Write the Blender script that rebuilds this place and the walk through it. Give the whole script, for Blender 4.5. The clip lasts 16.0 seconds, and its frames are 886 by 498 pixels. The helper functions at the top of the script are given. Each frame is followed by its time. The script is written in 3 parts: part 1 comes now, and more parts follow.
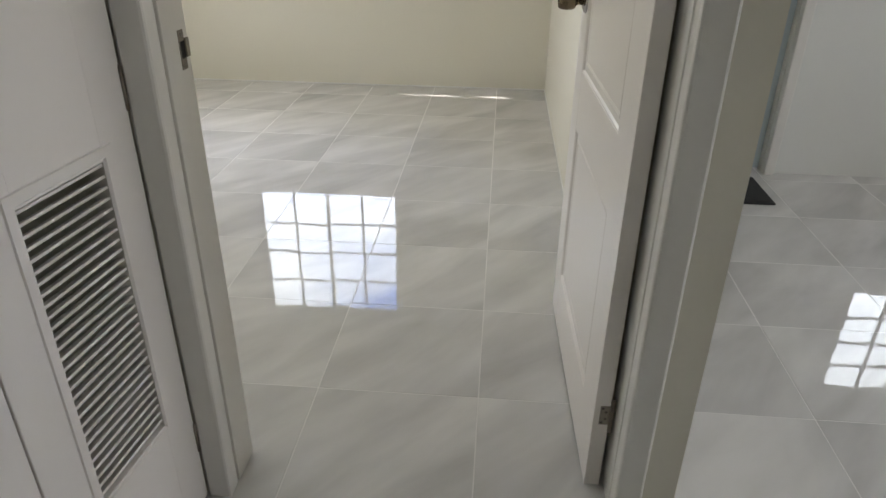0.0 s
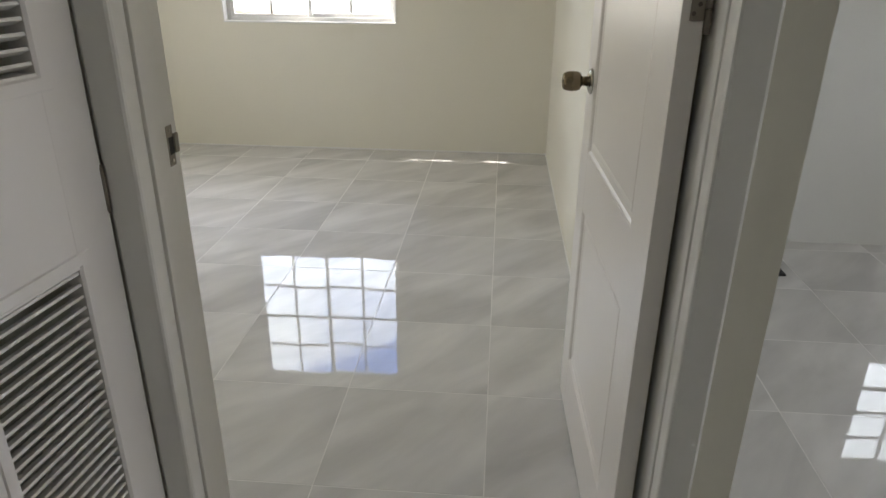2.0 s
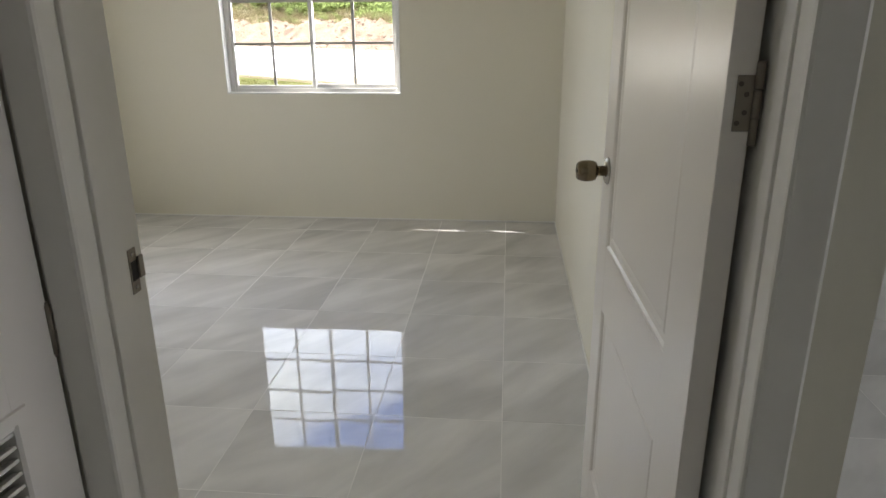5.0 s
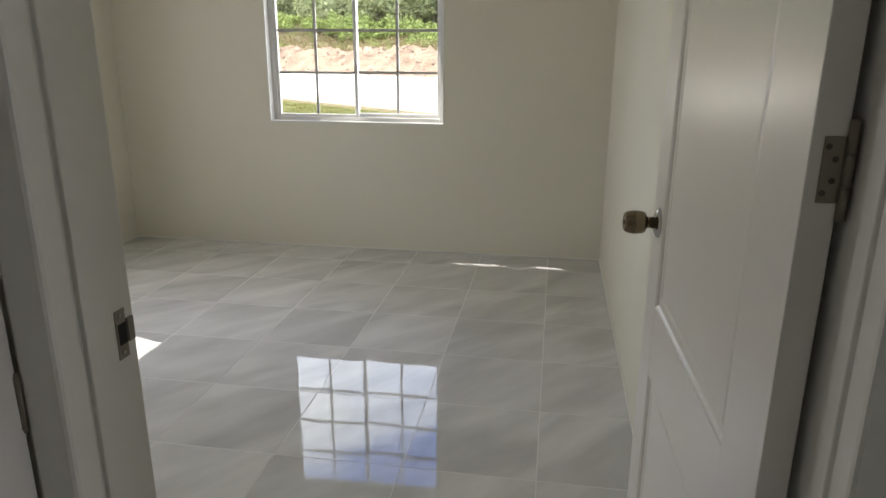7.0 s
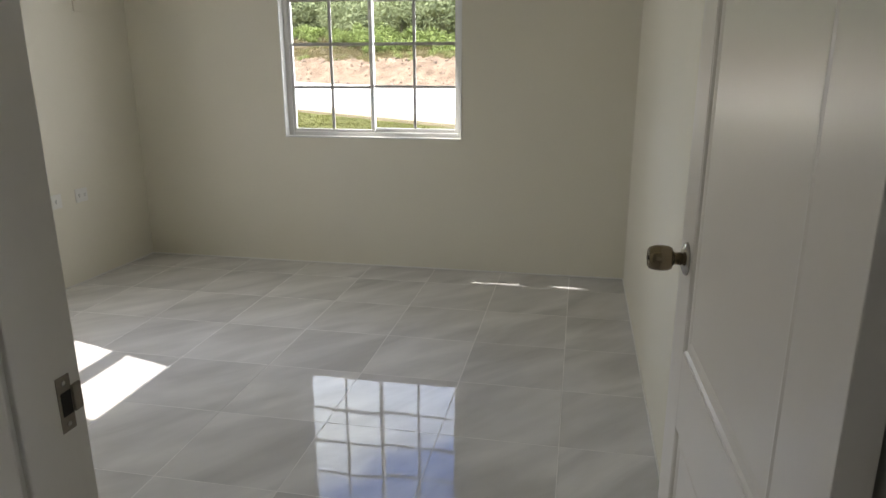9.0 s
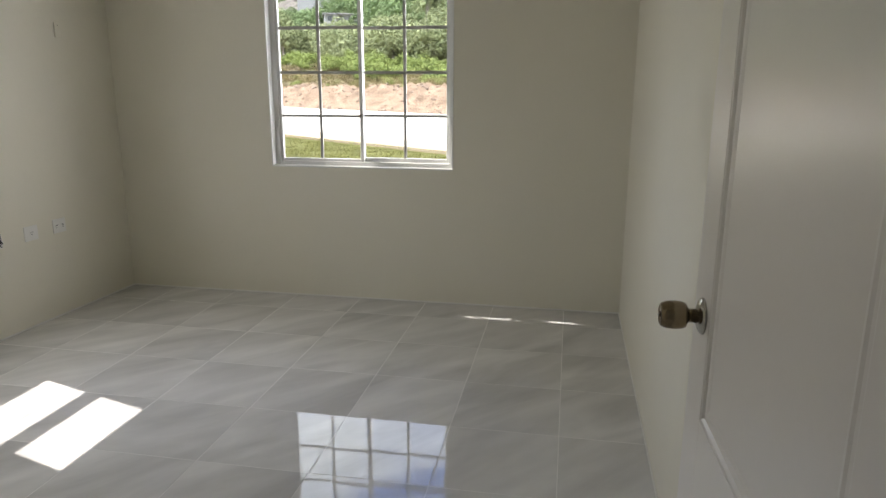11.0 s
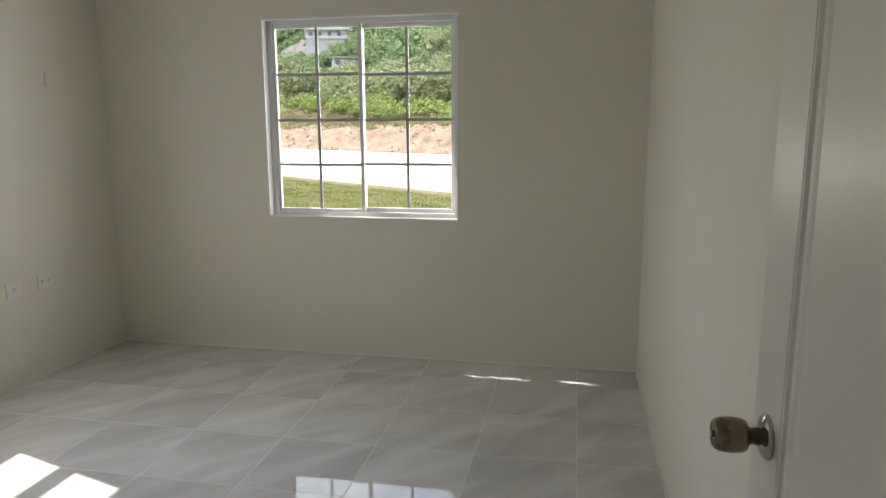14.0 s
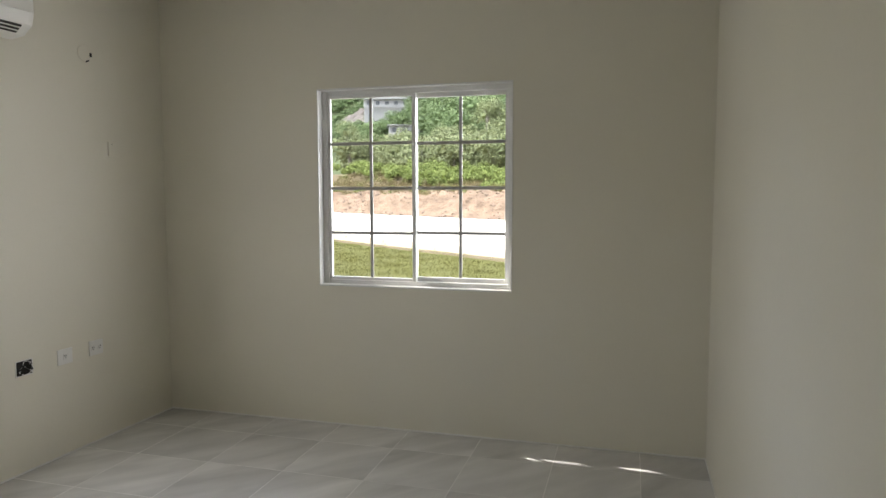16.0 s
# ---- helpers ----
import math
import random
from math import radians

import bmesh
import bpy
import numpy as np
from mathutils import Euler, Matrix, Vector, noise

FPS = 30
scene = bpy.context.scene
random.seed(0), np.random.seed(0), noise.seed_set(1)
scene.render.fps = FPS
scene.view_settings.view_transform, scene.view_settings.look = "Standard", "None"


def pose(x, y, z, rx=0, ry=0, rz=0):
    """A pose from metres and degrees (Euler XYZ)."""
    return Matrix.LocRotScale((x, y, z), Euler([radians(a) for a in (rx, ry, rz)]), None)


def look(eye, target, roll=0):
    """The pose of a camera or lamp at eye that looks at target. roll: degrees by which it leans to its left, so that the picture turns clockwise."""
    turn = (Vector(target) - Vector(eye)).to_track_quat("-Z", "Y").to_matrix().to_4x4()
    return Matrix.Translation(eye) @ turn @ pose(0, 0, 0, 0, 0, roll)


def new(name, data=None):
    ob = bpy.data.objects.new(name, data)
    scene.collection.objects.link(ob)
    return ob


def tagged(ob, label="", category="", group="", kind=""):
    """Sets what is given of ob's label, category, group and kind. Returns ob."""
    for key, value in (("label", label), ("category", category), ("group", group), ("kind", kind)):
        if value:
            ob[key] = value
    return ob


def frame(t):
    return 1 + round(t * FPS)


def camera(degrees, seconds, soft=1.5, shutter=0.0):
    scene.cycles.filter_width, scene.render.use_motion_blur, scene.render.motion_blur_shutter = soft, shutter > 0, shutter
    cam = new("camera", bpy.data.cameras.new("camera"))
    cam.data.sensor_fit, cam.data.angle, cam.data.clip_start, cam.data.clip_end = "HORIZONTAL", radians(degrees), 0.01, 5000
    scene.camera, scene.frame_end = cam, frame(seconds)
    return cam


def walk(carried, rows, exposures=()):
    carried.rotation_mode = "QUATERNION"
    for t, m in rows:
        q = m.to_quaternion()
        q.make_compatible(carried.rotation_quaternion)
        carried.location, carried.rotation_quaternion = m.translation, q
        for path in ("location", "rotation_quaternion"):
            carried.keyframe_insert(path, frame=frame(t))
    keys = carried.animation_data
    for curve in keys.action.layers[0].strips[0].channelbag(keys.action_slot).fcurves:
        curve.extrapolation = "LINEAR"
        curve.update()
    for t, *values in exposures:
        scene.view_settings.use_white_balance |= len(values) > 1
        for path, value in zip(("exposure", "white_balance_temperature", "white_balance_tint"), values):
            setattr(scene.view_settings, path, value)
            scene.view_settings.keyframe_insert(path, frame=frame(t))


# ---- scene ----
cam = camera(66.6, 16.0)
PATH = [
    (0, (0.475, -1.501, 1.253), (0.333, 0.267, 0.329), 0.7),
    (0.5, (0.479, -1.477, 1.264), (0.34, 0.314, 0.384), 0.7),
    (1, (0.474, -1.45, 1.275), (0.342, 0.361, 0.435), 0.7),
    (1.5, (0.468, -1.418, 1.287), (0.329, 0.404, 0.475), 0.7),
    (2, (0.461, -1.387, 1.298), (0.31, 0.447, 0.515), 0.5),
    (2.5, (0.458, -1.359, 1.311), (0.311, 0.491, 0.566), 0.1),
    (3, (0.453, -1.329, 1.322), (0.311, 0.534, 0.61), 0.1),
    (3.5, (0.45, -1.294, 1.33), (0.296, 0.575, 0.636), -0.2),
    (4, (0.448, -1.262, 1.338), (0.283, 0.612, 0.659), -0.3),
    (6.5, (0.461, -1.089, 1.367), (0.203, 0.81, 0.796), -0.1),
    (7, (0.462, -1.053, 1.371), (0.153, 0.842, 0.81), 0.3),
    (7.5, (0.463, -1.019, 1.377), (0.125, 0.877, 0.836), 0.9),
    (8, (0.467, -0.983, 1.384), (0.106, 0.908, 0.843), 0.3),
    (8.2, (0.469, -0.97, 1.386), (0.095, 0.917, 0.838), -0.1),
    (10.5, (0.481, -0.798, 1.394), (0.1, 1.107, 0.919), -0.0),
    (11, (0.449, -0.772, 1.409), (0.094, 1.141, 0.946), 0.2),
    (11.5, (0.442, -0.73, 1.413), (0.085, 1.186, 0.963), 0.4),
    (12, (0.431, -0.704, 1.426), (0.091, 1.22, 1.0), 0.4),
    (12.5, (0.428, -0.653, 1.429), (0.083, 1.272, 1.013), 0.1),
    (13, (0.421, -0.611, 1.436), (0.076, 1.317, 1.03), 0.1),
    (13.5, (0.416, -0.58, 1.447), (0.062, 1.351, 1.062), -0.1),
    (14, (0.417, -0.534, 1.45), (0.037, 1.398, 1.1), -0.2),
    (14.5, (0.413, -0.498, 1.457), (0.008, 1.437, 1.155), 0.2),
    (15, (0.408, -0.461, 1.475), (-0.039, 1.47, 1.212), 0.2),
    (15.5, (0.409, -0.415, 1.475), (-0.089, 1.511, 1.26), -0.2),
    (16, (0.387, -0.396, 1.472), (-0.149, 1.524, 1.31), -0.1),
]

EXPOSURES = [(0.0, 1.91, 6500, 14), (2.0, 1.73, 6500, 14), (3.5, 1.60, 6500, 14), (7.5, 1.15, 6500, 14), (11.0, 0.97, 6500, 14), (14.0, 0.91, 6500, 14), (16.0, 0.88, 6500, 14)]
walk(cam, [(t, look(eye, target, roll)) for t, eye, target, roll in PATH], EXPOSURES)

# ---- light ----
SUN_DIR = Vector((0.78, -0.23, -0.90)).normalized()
sun = new("sun", bpy.data.lights.new("sun", "SUN"))
sun.data.energy, sun.data.angle, sun.data.color = 4.1, radians(0.55), (1.0, 0.95, 0.86)
sun.matrix_world = look((-30, 12, 40), Vector((-30, 12, 40)) + SUN_DIR)

world = bpy.data.worlds.new("sky")
scene.world = world
world.use_nodes = True
wn = world.node_tree
wn.nodes.clear()
w_out = wn.nodes.new("ShaderNodeOutputWorld")
w_bg = wn.nodes.new("ShaderNodeBackground")
w_sky = wn.nodes.new("ShaderNodeTexSky")
w_sky.sky_type, w_sky.sun_disc = "NISHITA", False
w_sky.sun_elevation = math.asin(-SUN_DIR.z)
w_sky.sun_rotation = math.atan2(-SUN_DIR.x, -SUN_DIR.y)
w_co = wn.nodes.new("ShaderNodeTexCoord")


def sky_math(op, a, b, c=None):
    n = wn.nodes.new("ShaderNodeMath")
    n.operation = op
    for k, v in enumerate((a, b, c)):
        if isinstance(v, (int, float)):
            n.inputs[k].default_value = v
        elif v is not None:
            wn.links.new(v, n.inputs[k])
    return n.outputs[0]


def sky_step(value, lo, hi):
    n = wn.nodes.new("ShaderNodeMapRange")
    n.interpolation_type = "SMOOTHSTEP"
    n.inputs["From Min"].default_value, n.inputs["From Max"].default_value = lo, hi
    wn.links.new(value, n.inputs["Value"])
    return n.outputs["Result"]


def sky_noise(scale, detail, rough, squash):
    mapping, n = wn.nodes.new("ShaderNodeMapping"), wn.nodes.new("ShaderNodeTexNoise")
    mapping.inputs["Scale"].default_value = (1.0, 1.0, squash)
    mapping.inputs["Location"].default_value = (0.9, 0.4, 0.6)
    n.inputs["Scale"].default_value, n.inputs["Detail"].default_value, n.inputs["Roughness"].default_value = scale, detail, rough
    wn.links.new(w_co.outputs["Generated"], mapping.inputs["Vector"])
    wn.links.new(mapping.outputs["Vector"], n.inputs["Vector"])
    return n.outputs["Fac"]


# a bank of cumulus stands all round the horizon, higher to the east and west; a clear blue belt above it, broken cloud
# overhead, unseen and made extra bright to light the room
w_xyz = wn.nodes.new("ShaderNodeSeparateXYZ")
wn.links.new(w_co.outputs["Generated"], w_xyz.inputs["Vector"])
w_west = sky_math("MINIMUM", w_xyz.outputs["X"], 0.0)
w_east = sky_math("MULTIPLY", sky_math("MAXIMUM", w_xyz.outputs["X"], 0.0), -0.30)
w_height = sky_math("ADD", sky_math("MULTIPLY_ADD", w_west, 0.30, w_xyz.outputs["Z"]), w_east)
w_ragged = sky_math("MULTIPLY_ADD", sky_noise(9.0, 6, 0.55, 1.6), -0.11, w_height)
w_bank = sky_math("SUBTRACT", 1.0, sky_step(w_ragged, 0.392, 0.428))
w_shape = sky_step(sky_noise(5.0, 6, 0.55, 1.9), 0.30, 0.62)
w_bank = sky_math("MULTIPLY", w_bank, sky_math("MULTIPLY_ADD", w_shape, 0.45, 0.55))
w_broken = sky_math("MULTIPLY", sky_step(sky_noise(3.2, 7, 0.52, 1.9), 0.38, 0.56), sky_step(w_height, 0.58, 0.68))
w_low = sky_math("MAXIMUM", w_bank, 0.03)   # and a thin veil everywhere


def cloud_layer(amount, under, colour):
    n = wn.nodes.new("ShaderNodeMix")
    n.data_type = "RGBA"
    n.inputs["B"].default_value = colour
    wn.links.new(amount, n.inputs["Factor"])
    wn.links.new(under, n.inputs["A"])
    return n.outputs["Result"]


w_deep = wn.nodes.new("ShaderNodeVectorMath")     # the washed, deep blue of clear air after rain
w_deep.operation = "MULTIPLY"
w_deep.inputs[1].default_value = (0.75, 1.15, 2.1)
wn.links.new(w_sky.outputs["Color"], w_deep.inputs[0])
w_far = cloud_layer(w_low, w_deep.outputs["Vector"], (14.0, 14.7, 15.6, 1))
wn.links.new(cloud_layer(w_broken, w_far, (46.0, 46.5, 47.0, 1)), w_bg.inputs["Color"])
w_bg.inputs["Strength"].default_value = 0.15
wn.links.new(w_bg.outputs["Background"], w_out.inputs["Surface"])


# area lamps added at window openings, standing in for skylight
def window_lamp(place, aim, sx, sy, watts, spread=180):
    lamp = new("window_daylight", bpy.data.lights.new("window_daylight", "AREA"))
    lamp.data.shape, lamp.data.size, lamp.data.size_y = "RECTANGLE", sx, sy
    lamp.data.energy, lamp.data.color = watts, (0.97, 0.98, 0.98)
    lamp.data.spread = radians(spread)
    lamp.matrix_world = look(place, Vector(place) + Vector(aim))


window_lamp((-2.84, 1.87, 1.21), (1, 0, -0.001), 0.52, 0.86, 6.5)   # bedroom side window
window_lamp((-0.72, 3.99, 1.55), (-0.8, -0.6, -0.03), 1.0, 1.15, 7.5, 118)   # added fill outside the far window, aimed to brighten the west wall
window_lamp((4.46, -0.4, 1.5), (-1, 0, -0.001), 1.1, 1.0, 6.2)      # added fill for the hall, at an unseen east window


# ---- materials ----
def material(name, base, rough=0.5, metal=0.0, vary=0.06, scale=3.0, fine=40.0, bump=0.0, spec=0.5, coat=0.0, random_island=0.0, random_object=0.0):
    """A principled surface with colour variation at two scales, and fine relief."""
    m = bpy.data.materials.new(name)
    m.use_nodes = True
    nt = m.node_tree
    b = nt.nodes["Principled BSDF"]
    b.inputs["Roughness"].default_value, b.inputs["Metallic"].default_value = rough, metal
    b.inputs["Specular IOR Level"].default_value, b.inputs["Coat Weight"].default_value = spec, coat
    geo = nt.nodes.new("ShaderNodeNewGeometry")
    n1, n2 = nt.nodes.new("ShaderNodeTexNoise"), nt.nodes.new("ShaderNodeTexNoise")
    n1.inputs["Scale"].default_value, n2.inputs["Scale"].default_value = scale, fine
    n1.inputs["Detail"].default_value = n2.inputs["Detail"].default_value = 4
    nt.links.new(geo.outputs["Position"], n1.inputs["Vector"])
    nt.links.new(geo.outputs["Position"], n2.inputs["Vector"])
    add = nt.nodes.new("ShaderNodeMath")
    add.operation = "MULTIPLY_ADD"
    add.inputs[1].default_value = 0.4
    nt.links.new(n2.outputs["Fac"], add.inputs[0])
    nt.links.new(n1.outputs["Fac"], add.inputs[2])
    value = add.outputs[0]
    span = 1.4
    if random_island or random_object:
        r = nt.nodes.new("ShaderNodeMath")
        r.operation = "MULTIPLY_ADD"
        r.inputs[1].default_value = random_island or random_object
        if random_island:
            nt.links.new(geo.outputs["Random Per Island"], r.inputs[0])
        else:
            info = nt.nodes.new("ShaderNodeObjectInfo")
            nt.links.new(info.outputs["Random"], r.inputs[0])
        nt.links.new(value, r.inputs[2])
        value, span = r.outputs[0], span + (random_island or random_object)
    ramp = nt.nodes.new("ShaderNodeMapRange")
    ramp.inputs["From Min"].default_value, ramp.inputs["From Max"].default_value = 0.3, span - 0.3
    ramp.inputs["To Min"].default_value, ramp.inputs["To Max"].default_value = 1 - vary, 1 + vary
    nt.links.new(value, ramp.inputs["Value"])
    mul = nt.nodes.new("ShaderNodeVectorMath")
    mul.operation = "SCALE"
    mul.inputs[0].default_value = base
    nt.links.new(ramp.outputs["Result"], mul.inputs["Scale"])
    nt.links.new(mul.outputs["Vector"], b.inputs["Base Color"])
    if bump:
        bp = nt.nodes.new("ShaderNodeBump")
        bp.inputs["Strength"].default_value, bp.inputs["Distance"].default_value = 1.0, bump
        nt.links.new(add.outputs[0], bp.inputs["Height"])
        nt.links.new(bp.outputs["Normal"], b.inputs["Normal"])
    return m


PAINT = material("cream_wall_paint", (0.78, 0.748, 0.64), 0.62, vary=0.035, scale=1.1, fine=70, bump=0.0006, spec=0.3)
PAINT_HALL = material("pale_wall_paint", (0.74, 0.74, 0.70), 0.62, vary=0.03, scale=1.1, fine=70, bump=0.0006, spec=0.3)
CEILING = material("ceiling_paint", (0.80, 0.79, 0.75), 0.7, vary=0.03)
OUTER = material("outer_render", (0.70, 0.66, 0.55), 0.8, vary=0.08, bump=0.002)
DOOR_PAINT = material("white_door_paint", (0.79, 0.752, 0.705), 0.28, vary=0.02, scale=2, fine=90, bump=0.00015)
TRIM_PAINT = material("white_trim_paint", (0.76, 0.74, 0.69), 0.35, vary=0.04, scale=4, fine=60, bump=0.0002)
VINYL = material("white_vinyl", (0.80, 0.80, 0.78), 0.35, vary=0.02)
BAR = material("grey_glazing_bar", (0.42, 0.41, 0.39), 0.4, vary=0.03)
# knob and rose metals toned down: dark reflections put into their base colour
NICKEL = material("satin_nickel", (0.25, 0.20, 0.13), 0.17, metal=1.0, vary=0.05)
CHROME = material("polished_rose", (0.42, 0.41, 0.39), 0.14, metal=1.0, vary=0.03)
HINGE = material("dull_hinge_steel", (0.25, 0.22, 0.18), 0.45, metal=0.7, vary=0.1, scale=60, fine=300)
SCREW = material("dark_screw", (0.10, 0.085, 0.07), 0.5, metal=0.6, vary=0.1)
# near-black: colours in the shade of holes, and serves black parts such as wires
DARK = material("recess_shade_and_black_parts", (0.02, 0.018, 0.015), 0.8, vary=0.2)
PLASTIC = material("white_plastic", (0.80, 0.79, 0.75), 0.3, vary=0.02)
MAT = material("black_rubber_mat", (0.025, 0.025, 0.027), 0.85, vary=0.4, fine=300, bump=0.004)
GROUT = material("pale_grout", (0.77, 0.76, 0.74), 0.8, vary=0.12, scale=6, fine=200, bump=0.0004)
GRASS = material("verge_grass", (0.075, 0.074, 0.024), 0.9, spec=0.04, vary=0.45, scale=0.7, fine=6, bump=0.03)
SCRUB = material("dry_scrub_ground", (0.125, 0.10, 0.06), 0.95, spec=0.04, vary=0.5, scale=0.25, fine=2.5, bump=0.05)
MARL = material("white_marl_road", (0.62, 0.58, 0.50), 0.95, spec=0.04, vary=0.12, scale=0.2, fine=5, bump=0.01)
EARTH = material("reddish_earth_bank", (0.185, 0.13, 0.09), 0.95, spec=0.04, vary=0.7, scale=1.1, fine=6, bump=0.3)
BARE = material("bare_pale_slope", (0.125, 0.11, 0.096), 0.95, spec=0.04, vary=0.35, scale=0.12, fine=1.2, bump=0.2)
DRY = material("dry_grass_blades", (0.17, 0.135, 0.06), 0.85, spec=0.2, vary=0.5, scale=0.4, fine=4, random_island=0.8)
TRUNK = material("grey_bark", (0.22, 0.19, 0.16), 0.9, vary=0.3, scale=1, fine=9)
ENTRY = material("pale_blue_door", (0.58, 0.66, 0.70), 0.35, vary=0.03, scale=2, fine=90)
KERB = material("concrete_kerb", (0.30, 0.24, 0.155), 0.9, spec=0.04, vary=0.12, fine=20, bump=0.005)
HILL = material("wooded_hill_ground", (0.06, 0.075, 0.035), 0.95, spec=0.04, vary=0.5, scale=0.05, fine=0.6)
LEAF_NEAR = material("bright_shrub_leaves", (0.16, 0.195, 0.05), 0.8, spec=0.2, vary=0.55, scale=0.25, fine=3, random_island=0.8)
# tree and hill leaves paled and greyed, distance haze put into the colour
LEAF_MID = material("grey_green_tree_leaves", (0.18, 0.20, 0.092), 0.8, spec=0.2, vary=0.4, scale=0.12, fine=2, random_island=0.8)
LEAF_FAR = material("hill_forest_leaves", (0.12, 0.165, 0.066), 0.8, spec=0.2, vary=0.4, scale=0.04, fine=1, random_island=0.8)
BLADE = material("grass_blades", (0.13, 0.125, 0.036), 0.9, spec=0.08, vary=0.3, scale=2, fine=9, random_island=0.6)
ROCK = material("pale_rocks", (0.22, 0.165, 0.125), 0.9, spec=0.04, vary=0.3, scale=2, fine=12, bump=0.03)
CONCRETE = material("far_house_walls", (0.33, 0.32, 0.305), 0.9, vary=0.12, scale=0.3)
FARGLASS = material("far_house_windows", (0.06, 0.065, 0.07), 0.3, vary=0.2)

GLASS = bpy.data.materials.new("window_glass")
GLASS.use_nodes = True
g = GLASS.node_tree
g.nodes.clear()
g_out, g_mix = g.nodes.new("ShaderNodeOutputMaterial"), g.nodes.new("ShaderNodeMixShader")
g_tr, g_gl = g.nodes.new("ShaderNodeBsdfTransparent"), g.nodes.new("ShaderNodeBsdfGlossy")
g_fr = g.nodes.new("ShaderNodeFresnel")
g_fr.inputs["IOR"].default_value = 1.3
g_tr.inputs["Color"].default_value = (0.96, 0.98, 0.97, 1)
g_gl.inputs["Roughness"].default_value = 0.02
g.links.new(g_fr.outputs["Fac"], g_mix.inputs["Fac"])
g.links.new(g_tr.outputs["BSDF"], g_mix.inputs[1])
g.links.new(g_gl.outputs["BSDF"], g_mix.inputs[2])
g.links.new(g_mix.outputs["Shader"], g_out.inputs["Surface"])

TILE = bpy.data.materials.new("polished_marbled_tile")
TILE.use_nodes = True
t_nt = TILE.node_tree
t_b = t_nt.nodes["Principled BSDF"]
t_b.inputs["Roughness"].default_value = 0.028
t_b.inputs["IOR"].default_value = 1.50
t_geo, t_info = t_nt.nodes.new("ShaderNodeNewGeometry"), t_nt.nodes.new("ShaderNodeObjectInfo")
t_off = t_nt.nodes.new("ShaderNodeVectorMath")
t_off.operation = "MULTIPLY_ADD"
t_off.inputs[1].default_value = (9.0, 17.0, 5.0)
t_nt.links.new(t_info.outputs["Random"], t_off.inputs[0])
t_nt.links.new(t_geo.outputs["Position"], t_off.inputs[2])
t_rot = t_nt.nodes.new("ShaderNodeMapping")
t_rot.vector_type = "TEXTURE"
t_rot.inputs["Rotation"].default_value = (0, 0, radians(48))
t_rot.inputs["Scale"].default_value = (1.8, 0.55, 1.0)
t_nt.links.new(t_off.outputs["Vector"], t_rot.inputs["Vector"])
t_n1, t_n2 = t_nt.nodes.new("ShaderNodeTexNoise"), t_nt.nodes.new("ShaderNodeTexNoise")
t_n1.inputs["Scale"].default_value, t_n1.inputs["Detail"].default_value = 1.7, 4
t_n1.inputs["Distortion"].default_value = 1.1
t_n2.inputs["Scale"].default_value, t_n2.inputs["Detail"].default_value = 4.5, 6
t_nt.links.new(t_rot.outputs["Vector"], t_n1.inputs["Vector"])
t_nt.links.new(t_rot.outputs["Vector"], t_n2.inputs["Vector"])
t_mix = t_nt.nodes.new("ShaderNodeMath")
t_mix.operation = "MULTIPLY_ADD"
t_mix.inputs[1].default_value = 0.5
t_nt.links.new(t_n2.outputs["Fac"], t_mix.inputs[0])
t_nt.links.new(t_n1.outputs["Fac"], t_mix.inputs[2])
t_ramp = t_nt.nodes.new("ShaderNodeValToRGB")
t_ramp.color_ramp.elements[0].position, t_ramp.color_ramp.elements[0].color = 0.54, (0.545, 0.54, 0.53, 1)
t_ramp.color_ramp.elements[1].position, t_ramp.color_ramp.elements[1].color = 1.0, (0.79, 0.78, 0.76, 1)
t_nt.links.new(t_mix.outputs[0], t_ramp.inputs["Fac"])
t_nt.links.new(t_ramp.outputs["Color"], t_b.inputs["Base Color"])
t_wave = t_nt.nodes.new("ShaderNodeTexNoise")
t_wave.inputs["Scale"].default_value, t_wave.inputs["Detail"].default_value = 7.0, 1
t_nt.links.new(t_off.outputs["Vector"], t_wave.inputs["Vector"])
t_bump = t_nt.nodes.new("ShaderNodeBump")
t_bump.inputs["Strength"].default_value, t_bump.inputs["Distance"].default_value = 1.0, 0.0003
t_nt.links.new(t_wave.outputs["Fac"], t_bump.inputs["Height"])
t_nt.links.new(t_bump.outputs["Normal"], t_b.inputs["Normal"])


# ---- helpers for building ----
def box(bm, x0, x1, y0, y1, z0, z1, bevel=0.0, m=None):
    """A box between the given limits, with softened edges, added to bm."""
    made = bmesh.ops.create_cube(bm, size=1)["verts"]
    for v in made:
        v.co = Vector(((x0 + x1) / 2 + v.co.x * (x1 - x0), (y0 + y1) / 2 + v.co.y * (y1 - y0), (z0 + z1) / 2 + v.co.z * (z1 - z0)))
    if bevel:
        edges = list({e for v in made for e in v.link_edges})
        made = bmesh.ops.bevel(bm, geom=edges, offset=bevel, segments=2, affect="EDGES", profile=0.5)["verts"]
    if m:
        bmesh.ops.transform(bm, matrix=m, verts=made)
    return bm


def a_box(*limits, bevel=0.0, m=None):
    return box(bmesh.new(), *limits, bevel=bevel, m=m)


